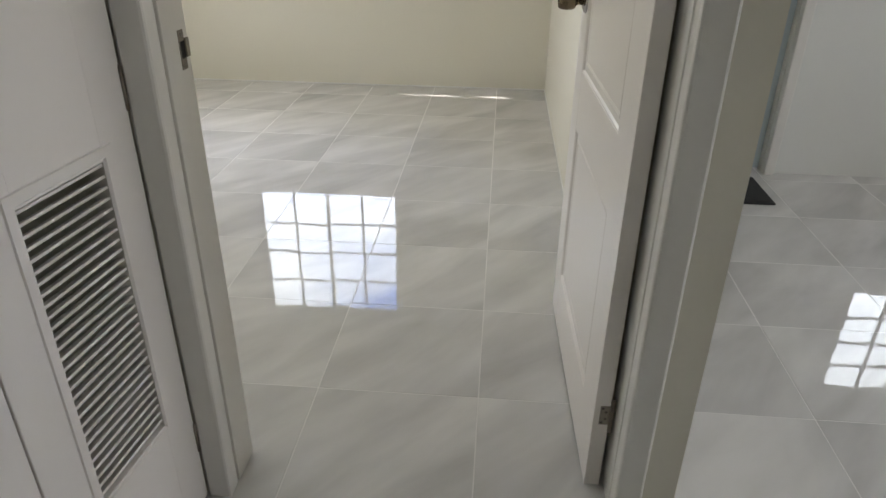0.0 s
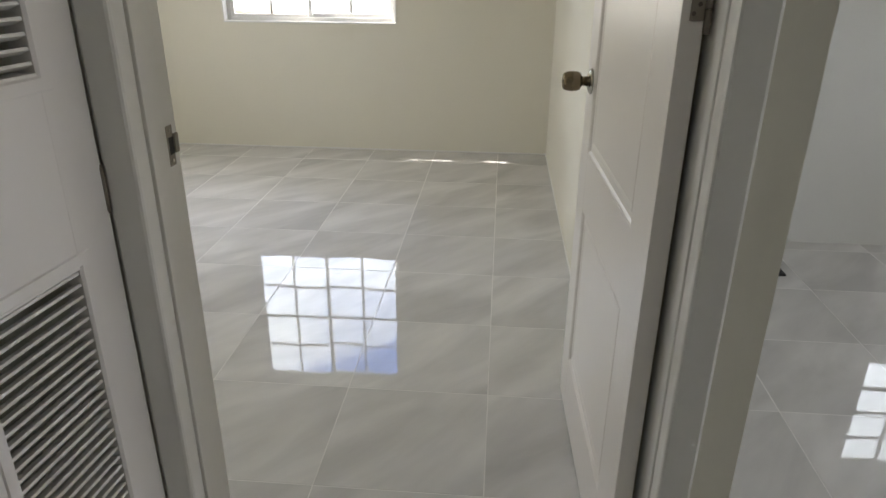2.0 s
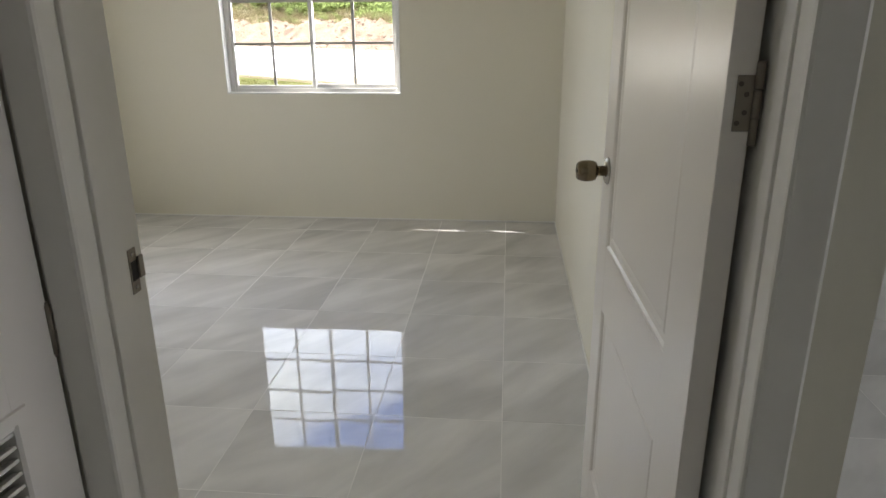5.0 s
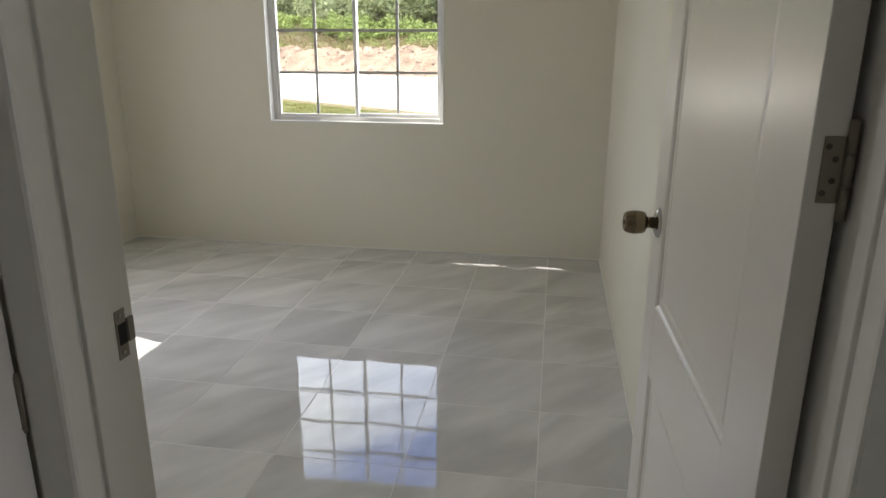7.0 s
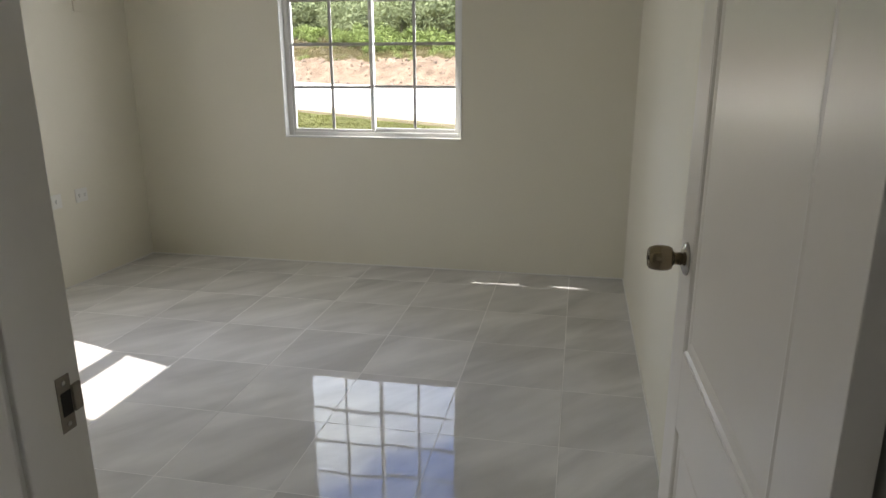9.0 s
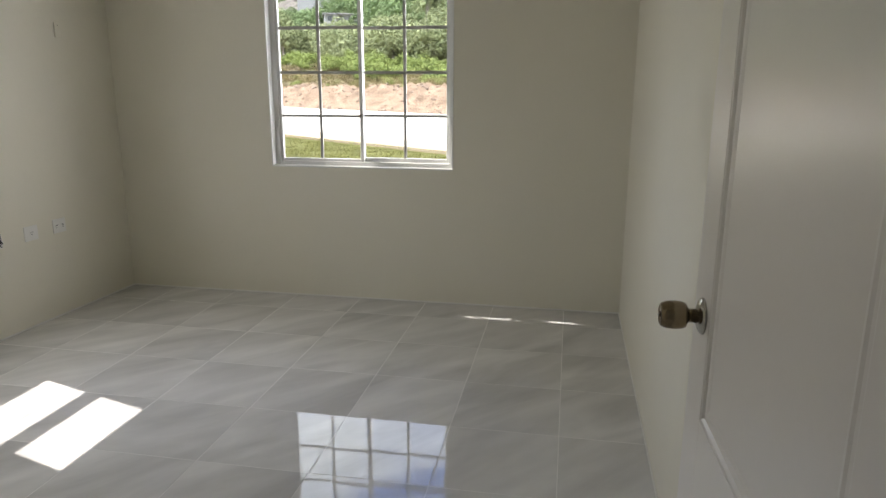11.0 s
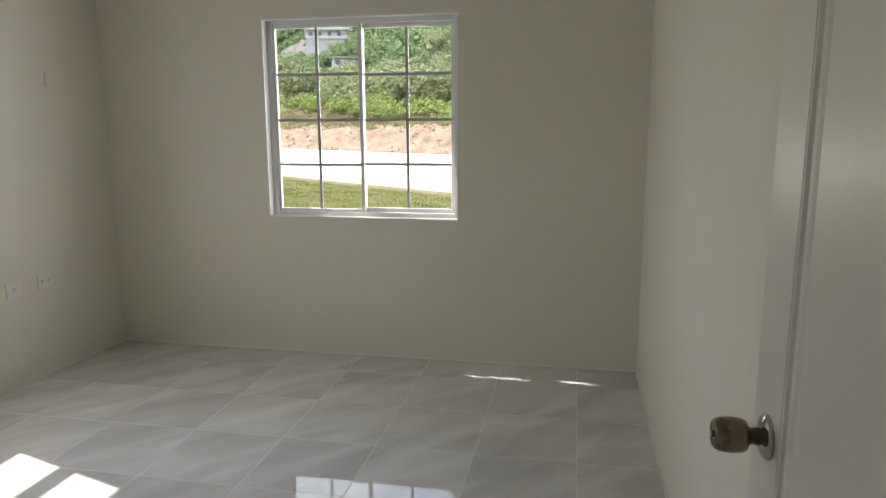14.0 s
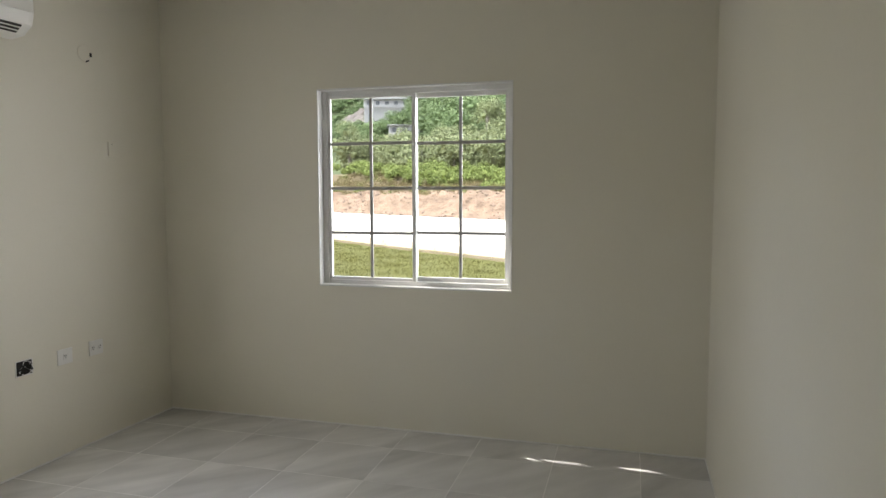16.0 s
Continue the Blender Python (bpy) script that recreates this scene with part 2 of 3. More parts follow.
def lathe(profile, steps=32, m=None):
    """A turned shape: (radius, height) pairs swept round z."""
    bm = bmesh.new()
    rings = []
    for r, h in profile:
        rings.append([bm.verts.new((r * math.cos(2 * math.pi * k / steps), r * math.sin(2 * math.pi * k / steps), h)) for k in range(steps)])
    for a, b in zip(rings, rings[1:]):
        for k in range(steps):
            bm.faces.new((a[k], a[(k + 1) % steps], b[(k + 1) % steps], b[k]))
    bm.faces.new(list(reversed(rings[0])))
    bm.faces.new(rings[-1])
    if m:
        bmesh.ops.transform(bm, matrix=m, verts=bm.verts)
    return bm


def panel_ring(u0, u1, w0, w1, profile):
    """A mitred moulding round a rectangle in the plane (x across, z up): profile is (inset, height) pairs, height along -y."""
    bm = bmesh.new()
    rings = []
    for d, h in profile:
        rings.append([bm.verts.new(p) for p in ((u0 + d, -h, w0 + d), (u1 - d, -h, w0 + d), (u1 - d, -h, w1 - d), (u0 + d, -h, w1 - d))])
    for a, b in zip(rings, rings[1:]):
        for k in range(4):
            bm.faces.new((a[k], a[(k + 1) % 4], b[(k + 1) % 4], b[k]))
    return bm


def mesh_of(name, bm, mat, smooth=False):
    bmesh.ops.recalc_face_normals(bm, faces=bm.faces)
    me = bpy.data.meshes.new(name)
    bm.to_mesh(me)
    bm.free()
    me.materials.append(mat)
    if smooth:
        for p in me.polygons:
            p.use_smooth = True
    return me


def part(name, bm, mat, parent=None, label="", smooth=False):
    """Links a bmesh as one mesh object, under a thing or a part."""
    ob = new(name, mesh_of(name, bm, mat, smooth))
    if parent:
        ob.parent = parent
    if label:
        tagged(ob, label)
    return ob


def thing(name, m, label, category, group="", kind=""):
    """An Empty at the thing's base, to carry its parts."""
    ob = new(name)
    ob.empty_display_size = 0.1
    ob.matrix_basis = m
    return tagged(ob, label, category, group, kind)


def wall(name, limits, holes, axis, mat, label):
    """A straight wall with openings cut right through. limits: x0, x1, y0, y1, z0, z1; axis: the way it runs; holes: (from, to, bottom, top) along it."""
    x0, x1, y0, y1, z0, z1 = limits
    bm = bmesh.new()
    lo, hi = (x0, x1) if axis == "x" else (y0, y1)
    def piece(a, b, c, d):
        if b - a > 1e-4 and d - c > 1e-4:
            if axis == "x":
                box(bm, a, b, y0, y1, c, d)
            else:
                box(bm, x0, x1, a, b, c, d)
    at = lo
    for a, b, c, d in sorted(holes):
        piece(at, a, z0, z1)
        piece(a, b, z0, c)
        piece(a, b, d, z1)
        at = b
    piece(at, hi, z0, z1)
    bmesh.ops.remove_doubles(bm, verts=bm.verts, dist=1e-5)
    return tagged(part(name, bm, mat), label, "wall", kind="structure")


# ---- the house ----
Y_FAR, X_LEFT, X_RIGHT, Y_FRONT = 3.50, -2.648, 0.812, -0.262
TOP = 2.75
WIN = (-1.512, -0.284, 0.900, 2.118)         # far window: x from, to; z from, to
SIDE = (1.555, 2.175, 0.70, 1.72)            # side window: y from, to; z from, to

wall("wall_north", (-2.86, 0.902, Y_FAR, 3.65, -0.3, 2.95), [WIN], "x", PAINT, "cream painted plaster wall with a sliding window")
west = wall("wall_west", (-2.80, X_LEFT, -0.30, 3.50, -0.3, 2.95), [SIDE], "y", PAINT, "cream painted plaster wall with sockets")
SKEW = Matrix.Translation((X_LEFT, 3.5, 0)) @ pose(0, 0, 0, 0, 0, -1.9) @ Matrix.Translation((-X_LEFT, -3.5, 0))   # the west wall is a little out of square
west.matrix_basis = SKEW
wall("wall_east", (X_RIGHT, 0.902, -0.400, 3.4999, -0.3, 2.95), [], "y", PAINT, "cream painted plaster partition wall beside the door")
wall("wall_south", (-2.79, X_RIGHT, -0.400, Y_FRONT, -0.3, 2.95), [(-0.157, 0.8119, -0.3, 2.11)], "x", PAINT, "cream painted plaster wall round the bedroom doorway")
wall("wall_hall_north", (0.902, 4.65, 1.93, 2.08, -0.3, 2.95), [(0.97, 1.88, -0.3, 2.08), (2.51, 3.45, 0.69, 1.46)], "x", PAINT_HALL, "pale painted plaster wall of the living room")
wall("wall_hall_east", (4.5, 4.65, -4.0, 1.93, -0.3, 2.95), [(-1.0, 0.2, 0.95, 2.05)], "y", PAINT_HALL, "pale painted plaster outer wall")
wall("wall_hall_south", (-0.9, 4.65, -4.15, -4.0, -0.3, 2.95), [], "x", PAINT_HALL, "pale painted plaster wall behind the hall")
wall("wall_closet_back", (-1.0, -0.9, -4.15, -0.4001, -0.3, 2.95), [], "y", PAINT_HALL, "pale painted plaster wall behind the closet")

ceiling = part("ceiling", a_box(-2.86, 4.65, -4.15, 3.65, TOP, TOP + 0.12), CEILING)
tagged(ceiling, "flat white painted ceiling", "ceiling", kind="structure")
roof = part("roof", a_box(-3.05, 4.9, -4.4, 3.997, 2.951, 3.05, bevel=0.01), OUTER)
tagged(roof, "plain flat roof slab with an eave", "roof", kind="structure")

# thin pale sealant line along the foot of the bedroom walls
trim = part("trim", box(box(box(bmesh.new(), X_LEFT, X_RIGHT, 3.494, 3.4995, 0.0005, 0.009), X_LEFT + 0.0005, X_LEFT + 0.006, Y_FRONT, 3.494, 0.0005, 0.009, m=SKEW), X_RIGHT - 0.006, X_RIGHT - 0.0005, Y_FRONT, 3.494, 0.0005, 0.009), CEILING)
tagged(trim, "thin pale grout line along the wall foot", "trim", kind="structure")


# ---- sliding window ----
def sash(parent, x0, x1, z0, z1, y, stile, cols, rows, thick=0.028):
    """One glazed sash: four rails, glazing bars and the panes between them."""
    s = part("sash", a_box(x0, x0 + stile, y, y + thick, z0, z1, bevel=0.003), VINYL, parent)
    part("stile", a_box(x1 - stile, x1, y, y + thick, z0, z1, bevel=0.003), VINYL, s)
    part("rail", a_box(x0 + stile, x1 - stile, y + 0.001, y + thick - 0.001, z0, z0 + stile, bevel=0.003), VINYL, s)
    part("rail", a_box(x0 + stile, x1 - stile, y + 0.001, y + thick - 0.001, z1 - stile, z1, bevel=0.003), VINYL, s)
    gx0, gx1, gz0, gz1 = x0 + stile, x1 - stile, z0 + stile, z1 - stile
    for k in range(1, cols):
        c = gx0 + (gx1 - gx0) * k / cols
        part("glazing_bar", a_box(c - 0.0095, c + 0.0095, y + 0.007, y + 0.019, gz0, gz1, bevel=0.002), BAR, s)
    for k in range(1, rows):
        c = gz0 + (gz1 - gz0) * k / rows
        part("glazing_bar", a_box(gx0, gx1, y + 0.008, y + 0.018, c - 0.0095, c + 0.0095, bevel=0.002), BAR, s)
    for i in range(cols):
        for k in range(rows):
            a, b = gx0 + (gx1 - gx0) * i / cols, gx0 + (gx1 - gx0) * (i + 1) / cols
            c, d = gz0 + (gz1 - gz0) * k / rows, gz0 + (gz1 - gz0) * (k + 1) / rows
            pane = part("pane", a_box(a, b, y + 0.012, y + 0.0145, c, d), GLASS, s)
            pane.visible_shadow = False
    return s


def sliding_window(name, x0, x1, z0, z1, y, label, m=Matrix()):
    """A two-sash sliding window in an opening: outer frame with two tracks, sill lip, lock. y: the room face of the frame."""
    w = thing(name, m, label, "window", kind="structure")
    f = 0.034
    part("window_frame", a_box(x0 + 0.001, x0 + f, y, y + 0.075, z0 + 0.001, z1 - 0.001, bevel=0.003), VINYL, w)
    part("window_frame", a_box(x1 - f, x1 - 0.001, y, y + 0.075, z0 + 0.001, z1 - 0.001, bevel=0.003), VINYL, w)
    part("window_frame", a_box(x0 + f, x1 - f, y + 0.001, y + 0.074, z0 + 0.001, z0 + 0.030, bevel=0.003), VINYL, w)
    part("window_frame", a_box(x0 + f, x1 - f, y + 0.001, y + 0.074, z1 - 0.030, z1 - 0.001, bevel=0.003), VINYL, w)
    mid = (x0 + x1) / 2 - 0.013
    sash(w, x0 + f - 0.006, mid + 0.018, z0 + 0.024, z1 - 0.024, y + 0.008, 0.024, 2, 4)
    sash(w, mid - 0.016, x1 - f + 0.006, z0 + 0.026, z1 - 0.026, y + 0.041, 0.030, 2, 4)
    part("lock", a_box(mid - 0.014, mid + 0.004, y - 0.002, y + 0.009, z0 + 0.329, z0 + 0.341, bevel=0.002), HINGE, w, "small dark sash lock")
    part("window_sill", a_box(x0 - 0.004, x1 + 0.004, y - 0.064, y - 0.001, z0 - 0.006, z0 + 0.004, bevel=0.002), VINYL, w, "thin white sill edge")
    part("reveal_trim", a_box(x0 - 0.004, x0 + 0.003, y - 0.064, y - 0.001, z0 + 0.004, z1 + 0.006, bevel=0.002), VINYL, w)
    part("reveal_trim", a_box(x1 - 0.003, x1 + 0.004, y - 0.064, y - 0.001, z0 + 0.004, z1 + 0.006, bevel=0.002), VINYL, w)
    part("reveal_trim", a_box(x0 + 0.003, x1 - 0.003, y - 0.063, y - 0.002, z1 - 0.003, z1 + 0.006, bevel=0.002), VINYL, w)
    return w


sliding_window("window_1", *WIN, Y_FAR + 0.06, "closed white vinyl sliding window with a grid of panes")
sliding_window("window_2", 2.51, 3.45, 0.69, 1.46, 1.99, "white vinyl sliding window of the living room")
# unseen window, added only to carry the hall's fill lamp
sliding_window("window_4", -1.2, 0.0, 0.95, 2.05, 0.06, "unseen white sliding window, added in the outer wall for a fill lamp", pose(4.5, -1.0, 0, 0, 0, -90))

side = thing("window_3", pose(0, 0, 0), "white single-hung window that lets the sun in", "window", kind="structure")
for y0, y1 in ((SIDE[0] + 0.001, 1.605), (2.126, SIDE[1] - 0.001)):
    part("window_frame", a_box(-2.775, -2.725, y0, y1, SIDE[2] + 0.001, SIDE[3] - 0.001, bevel=0.003), VINYL, side)
for z0, z1 in ((SIDE[2] + 0.001, 0.80), (1.168, 1.238), (1.60, SIDE[3] - 0.001)):
    part("rail", a_box(-2.774, -2.726, 1.605, 2.126, z0, z1, bevel=0.003), VINYL, side)
for z0, z1 in ((0.80, 1.168), (1.238, 1.60)):
    pane = part("pane", a_box(-2.752, -2.749, 1.605, 2.126, z0, z1), GLASS, side)
    pane.visible_shadow = False


# ---- bedroom doorway and door ----
def door_frame(name, label, x0, x1, in0, in1, y0, y1, top, cx0, cx1):
    """A timber frame: flat jambs through the wall, a narrow quirk, and a round-edged casing on the y0 side. in0, in1: the clear opening; cx0, cx1: the casing's outer edges."""
    f = thing(name, pose(0, 0, 0), label, "door frame", kind="structure")
    q0, q1 = y0 + 0.046, y0 + 0.056
    for a, b in ((x0, in0), (in1, x1)):
        part("jamb", a_box(a, b, q1, y1, 0.0005, top + 0.03, bevel=0.002), TRIM_PAINT, f)
    part("head", a_box(in0, in1, q1, y1, top, top + 0.03, bevel=0.002), TRIM_PAINT, f)
    for a, b in ((x0, in0 - 0.007), (in1 + 0.007, x1)):
        part("quirk", a_box(a, b, q0, q1, 0.0005, top + 0.03), TRIM_PAINT, f)
    part("quirk", a_box(in0 - 0.007, in1 + 0.007, q0, q1, top + 0.007, top + 0.03), TRIM_PAINT, f)
    for a, b in ((cx0, in0 + 0.001), (in1 - 0.001, cx1)):
        part("casing", a_box(a, b, y0, q0, 0.0005, top + 0.06, bevel=0.006), TRIM_PAINT, f)
    part("casing", a_box(in0 + 0.001, in1 - 0.001, y0, q0, top - 0.001, top + 0.06, bevel=0.006), TRIM_PAINT, f)
    return f


frame_1 = door_frame("door_frame_1", "painted timber frame of the bedroom doorway", -0.1565, 0.8115, -0.1015, 0.772, -0.4145, Y_FRONT - 0.001, 2.06, -0.1565, 0.830)
strike = part("strike_plate", a_box(-0.1020, -0.1005, -0.303, -0.281, 0.968, 1.038, bevel=0.0006), HINGE, frame_1, "dull metal strike plate with a dark latch hole")
# no hole is cut; a near-black block gives its shade
part("latch_hole", a_box(-0.1012, -0.0999, -0.299, -0.283, 0.988, 1.018), DARK, strike)
part("strike_lip", a_box(-0.1016, -0.0975, -0.2815, -0.268, 0.988, 1.022, bevel=0.001), HINGE, strike)
for z in (0.977, 1.029):
    part("screw", lathe([(0.0032, 0), (0.0032, 0.0008), (0.002, 0.0012)], 10, pose(-0.1006, -0.292, z, 0, 90)), CHROME, strike)


def panelled_leaf(name, width, height, thick, panels, m, label):
    """A door leaf with recessed panels; u runs along x from the hinge, its seen face is y = 0 (the other y = thick)."""
    d = thing(name, m, label, "door", kind="structure")
    part("stile", a_box(0, panels[0][0], 0, thick, 0.008, height, bevel=0.0015), DOOR_PAINT, d)
    part("stile", a_box(panels[0][1], width, 0, thick, 0.008, height, bevel=0.0015), DOOR_PAINT, d)
    zs = [0.008] + [z for p in panels for z in p[2:]] + [height]
    for a, b in zip(zs[0::2], zs[1::2]):
        part("rail", a_box(panels[0][0] - 0.0005, panels[0][1] + 0.0005, 0.0002, thick - 0.0002, a, b), DOOR_PAINT, d)
    for u0, u1, z0, z1 in panels:
        p = part("panel", a_box(u0 - 0.004, u1 + 0.004, 0.0065, thick - 0.0065, z0 - 0.004, z1 + 0.004), DOOR_PAINT, d)
        for back in (False, True):
            ring = panel_ring(u0, u1, z0, z1, [(-0.001, -0.001), (0.004, 0.002 - 0.004), (0.010, -0.0085), (0.016, -0.0085), (0.026, -0.0045), (0.034, -0.0062), (0.036, -0.0075)])
            if back:
                bmesh.ops.transform(ring, matrix=Matrix.Translation((0, thick, 0)) @ Matrix.Diagonal((1, -1, 1, 1)), verts=ring.verts)
            part("moulding", ring, DOOR_PAINT, p)
    return d


DOOR_AT = Vector((0.724, -0.300, 0))
DOOR_TURN = 90 + math.degrees(math.atan2(0.027, 0.800))
door = panelled_leaf("door_1", 0.815, 2.03, 0.036, [(0.146, 0.700, 0.185, 0.668), (0.146, 0.700, 0.832, 1.90)],
                     Matrix.Translation(DOOR_AT) @ pose(0, 0, 0, 0, 0, DOOR_TURN) @ Matrix.Diagonal((1, -1, 1, 1)), "white painted panelled door standing open against the wall")
knob_at = pose(0.748, 0, 1.012, 90)
knob = part("door_knob", lathe([(0.0135, 0.0), (0.0125, 0.024), (0.015, 0.027), (0.022, 0.030), (0.0250, 0.037), (0.0262, 0.050), (0.0248, 0.064), (0.0212, 0.0730), (0.018, 0.075), (0.016, 0.0735), (0.006, 0.0732)], 40, knob_at), NICKEL, door, "satin nickel round knob, toned brown for its dark reflections", True)
part("rose", lathe([(0.0335, 0.0), (0.0335, 0.002), (0.030, 0.006), (0.020, 0.010), (0.012, 0.012)], 40, knob_at), CHROME, knob, "", True)
part("thumb_turn", a_box(0.743, 0.753, -0.078, -0.072, 1.008, 1.016, bevel=0.001), CHROME, knob)
back_at = pose(0.748, 0.036, 1.012, -90)
part("door_knob", lathe([(0.0095, 0.0), (0.0095, 0.022), (0.0245, 0.030), (0.0255, 0.036), (0.022, 0.048), (0.012, 0.050)], 32, back_at), NICKEL, door, "", True)
part("latch_plate", a_box(0.8145, 0.816, 0.006, 0.030, 0.990, 1.048), HINGE, door)


def hinge(parent, z0, z1):
    """A butt hinge on the hinge edge of the leaf: plate, knuckle of three barrels, screws."""
    h = part("hinge", a_box(-0.0016, 0.0, 0.013, 0.0345, z0 + 0.012, z1 - 0.012, bevel=0.0006), HINGE, parent, "dull steel butt hinge")
    for k in range(3):
        a, b = z0 - 0.006 + (z1 - z0 + 0.012) * k / 3, z0 - 0.006 + (z1 - z0 + 0.012) * (k + 1) / 3 - 0.001
        part("knuckle", lathe([(0.0056, a), (0.0056, b)], 14, pose(-0.003, 0.0395, 0)), HINGE, h, "", True)
    for k in range(4):
        part("screw", lathe([(0.0034, 0), (0.0034, 0.0004), (0.0020, 0.0002)], 10, pose(-0.0016, (0.018, 0.026)[k in (1, 2)], z0 + (z1 - z0) * (0.24, 0.38, 0.62, 0.76)[k], 0, -90)), SCREW, h)


for a, b in ((0.185, 0.262), (1.208, 1.302), (1.80, 1.88)):
    hinge(door, a, b)


# ---- louvred closet doors ----
def louvred_leaf(m, width, label, hinged):
    """A closet leaf with two louvre panels."""
    d = thing("closet_door", m, label, "closet door", "closet doors")
    s0, s1 = 0.090, width - 0.106
    zs = [(0.302, 0.864), (1.156, 1.86)]
    part("stile", a_box(0, s0, 0, 0.035, 0.012, 2.04, bevel=0.002), DOOR_PAINT, d)
    part("stile", a_box(s1, width, 0, 0.035, 0.012, 2.04, bevel=0.002), DOOR_PAINT, d)
    for a, b in ((0.012, zs[0][0]), (zs[0][1], zs[1][0]), (zs[1][1], 2.04)):
        part("rail", a_box(s0 - 0.0005, s1 + 0.0005, 0.0002, 0.0348, a, b), DOOR_PAINT, d)
    for a, b in zs:
        part("louvre_frame", panel_ring(s0 - 0.022, s1 + 0.022, a - 0.026, b + 0.026, [(0, -0.0005), (0.0015, 0.0035), (0.019, 0.0035), (0.0225, -0.001)]), DOOR_PAINT, d)
        n = round((b - a) / 0.0192)
        slat_bm = a_box(s0 - 0.001, s1 + 0.001, -0.0092, 0.0092, -0.0026, 0.0026, bevel=0.001)
        bmesh.ops.transform(slat_bm, matrix=pose(0, 0, 0, -22), verts=slat_bm.verts)
        slat_mesh = mesh_of("slat", slat_bm, DOOR_PAINT)
        for k in range(n):
            o = new("slat", slat_mesh)
            o.parent = d
            o.location = (0, 0.0125, a + (b - a) * (k + 0.5) / n)
    if hinged:
        for a, b in ((0.148, 0.223), (0.927, 0.999), (1.76, 1.83)):
            h = part("hinge", lathe([(0.0045, a), (0.0045, b)], 12, pose(0.0, 0.0005, 0)), HINGE, d, "dull steel hinge knuckle", True)
            part("hinge_pin", lathe([(0.003, a - 0.004), (0.003, b + 0.004)], 10, pose(0.0, 0.0005, 0)), HINGE, h, "", True)
    return d


CLOSET = pose(-0.1555, -0.4158, 0, 0, 0, -95) @ Matrix.Diagonal((1, -1, 1, 1))
louvred_leaf(CLOSET @ pose(0.002, 0, 0), 0.396, "white louvred closet door with upper and lower louvre panels", True)
louvred_leaf(CLOSET @ pose(0.402, 0, 0), 0.396, "white louvred closet door beside its twin, closed", False)
closet_wall = part("wall_closet", box(box(bmesh.new(), 0.81, 3.6, 0, 0.1, -0.3, 2.95, m=CLOSET), 0.0, 0.81, 0, 0.1, 2.05, 2.95, m=CLOSET), PAINT_HALL)
tagged(closet_wall, "pale painted wall with louvred closet doors", "wall", kind="structure")
closet_inner = part("wall_closet_partition", a_box(-0.9, -0.17, -1.3, -1.26, 0, TOP), PAINT_HALL)
tagged(closet_inner, "plain closet partition behind the louvred doors", "wall", kind="structure")

# ---- living room corner: entrance door and mat ----
frame_2 = door_frame("door_frame_2", "white painted timber frame of the entrance door", 0.972, 1.878, 1.02, 1.858, 1.892, 2.079, 2.04, 0.972, 1.908)
entry = panelled_leaf("door_2", 0.830, 2.03, 0.04, [(0.13, 0.70, 0.22, 0.90), (0.13, 0.70, 1.02, 1.88)], pose(1.025, 1.985, 0), "pale blue-white panelled entrance door, closed")
for o in entry.children_recursive:
    o.data.materials[0] = ENTRY
mat_bm = a_box(1.02, 1.783, 1.495, 1.835, 0.0008, 0.010, bevel=0.003)
door_mat = part("door_mat", mat_bm, MAT)
tagged(door_mat, "black rubber door mat lying before the entrance door", "door mat")
part("mat_ribs", box(box(bmesh.new(), 1.04, 1.765, 1.51, 1.517, 0.0095, 0.0115), 1.04, 1.765, 1.813, 1.82, 0.0095, 0.0115), MAT, door_mat)

# ---- wall fittings on the west wall ----
XW = X_LEFT


def socket_plate(y, z, w, h, label, slots):
    p = thing("wall_socket", SKEW @ pose(XW, y, z), label, "socket", "sockets along the wall")
    part("plate", a_box(0.0003, 0.007, -w / 2, w / 2, -h / 2, h / 2, bevel=0.0025), PLASTIC, p)
    for dy in slots:
        body = part("receptacle", a_box(0.006, 0.0085, dy - 0.013, dy + 0.013, -0.018, 0.018, bevel=0.002), PLASTIC, p)
        # slots are near-black inlays, their shade put into the colour
        for a in (-0.005, 0.005):
            part("slot", a_box(0.0083, 0.0092, dy + a - 0.0014, dy + a + 0.0014, 0.000, 0.010), DARK, body)
        part("slot", lathe([(0.003, 0), (0.003, 0.0006)], 10, pose(0.0085, dy, -0.008, 0, 90)), DARK, body)
    return p


socket_plate(2.855, 0.568, 0.102, 0.088, "white double socket outlet on the cream wall", (-0.024, 0.024))
socket_plate(2.633, 0.564, 0.100, 0.088, "white cover plate with a small port", (0.0,))

open_box = thing("junction_box", SKEW @ pose(XW, 2.377, 0.562), "open unfinished socket box with loose black wires", "junction box")
part("box_rim", panel_ring(-0.051, 0.051, -0.042, 0.042, [(0, 0), (0, 0.004), (0.004, 0.004), (0.004, 0.0005)]), PLASTIC, open_box).matrix_basis = pose(0, 0, 0, 0, 0, 90)
# near-black sheet paints the shade inside the open box
part("box_recess", a_box(0.0003, 0.0016, -0.046, 0.046, -0.038, 0.038), DARK, open_box)
wire_rng = random.Random(5)
for k in range(6):
    cu = bpy.data.curves.new("wire", "CURVE")
    cu.dimensions, cu.bevel_depth, cu.bevel_resolution = "3D", 0.0022, 2
    sp = cu.splines.new("BEZIER")
    sp.bezier_points.add(3)
    for bp in sp.bezier_points:
        bp.co = (wire_rng.uniform(0.003, 0.022), wire_rng.uniform(-0.045, 0.045), wire_rng.uniform(-0.034, 0.034))
        bp.handle_left_type = bp.handle_right_type = "AUTO"
    o = new("wire", cu)
    cu.materials.append(DARK if k % 3 else PLASTIC)
    o.parent = open_box

blank = thing("blank_plate", SKEW @ pose(XW, 3.049, 1.748), "blank cream cover plate on the wall", "cover plate")
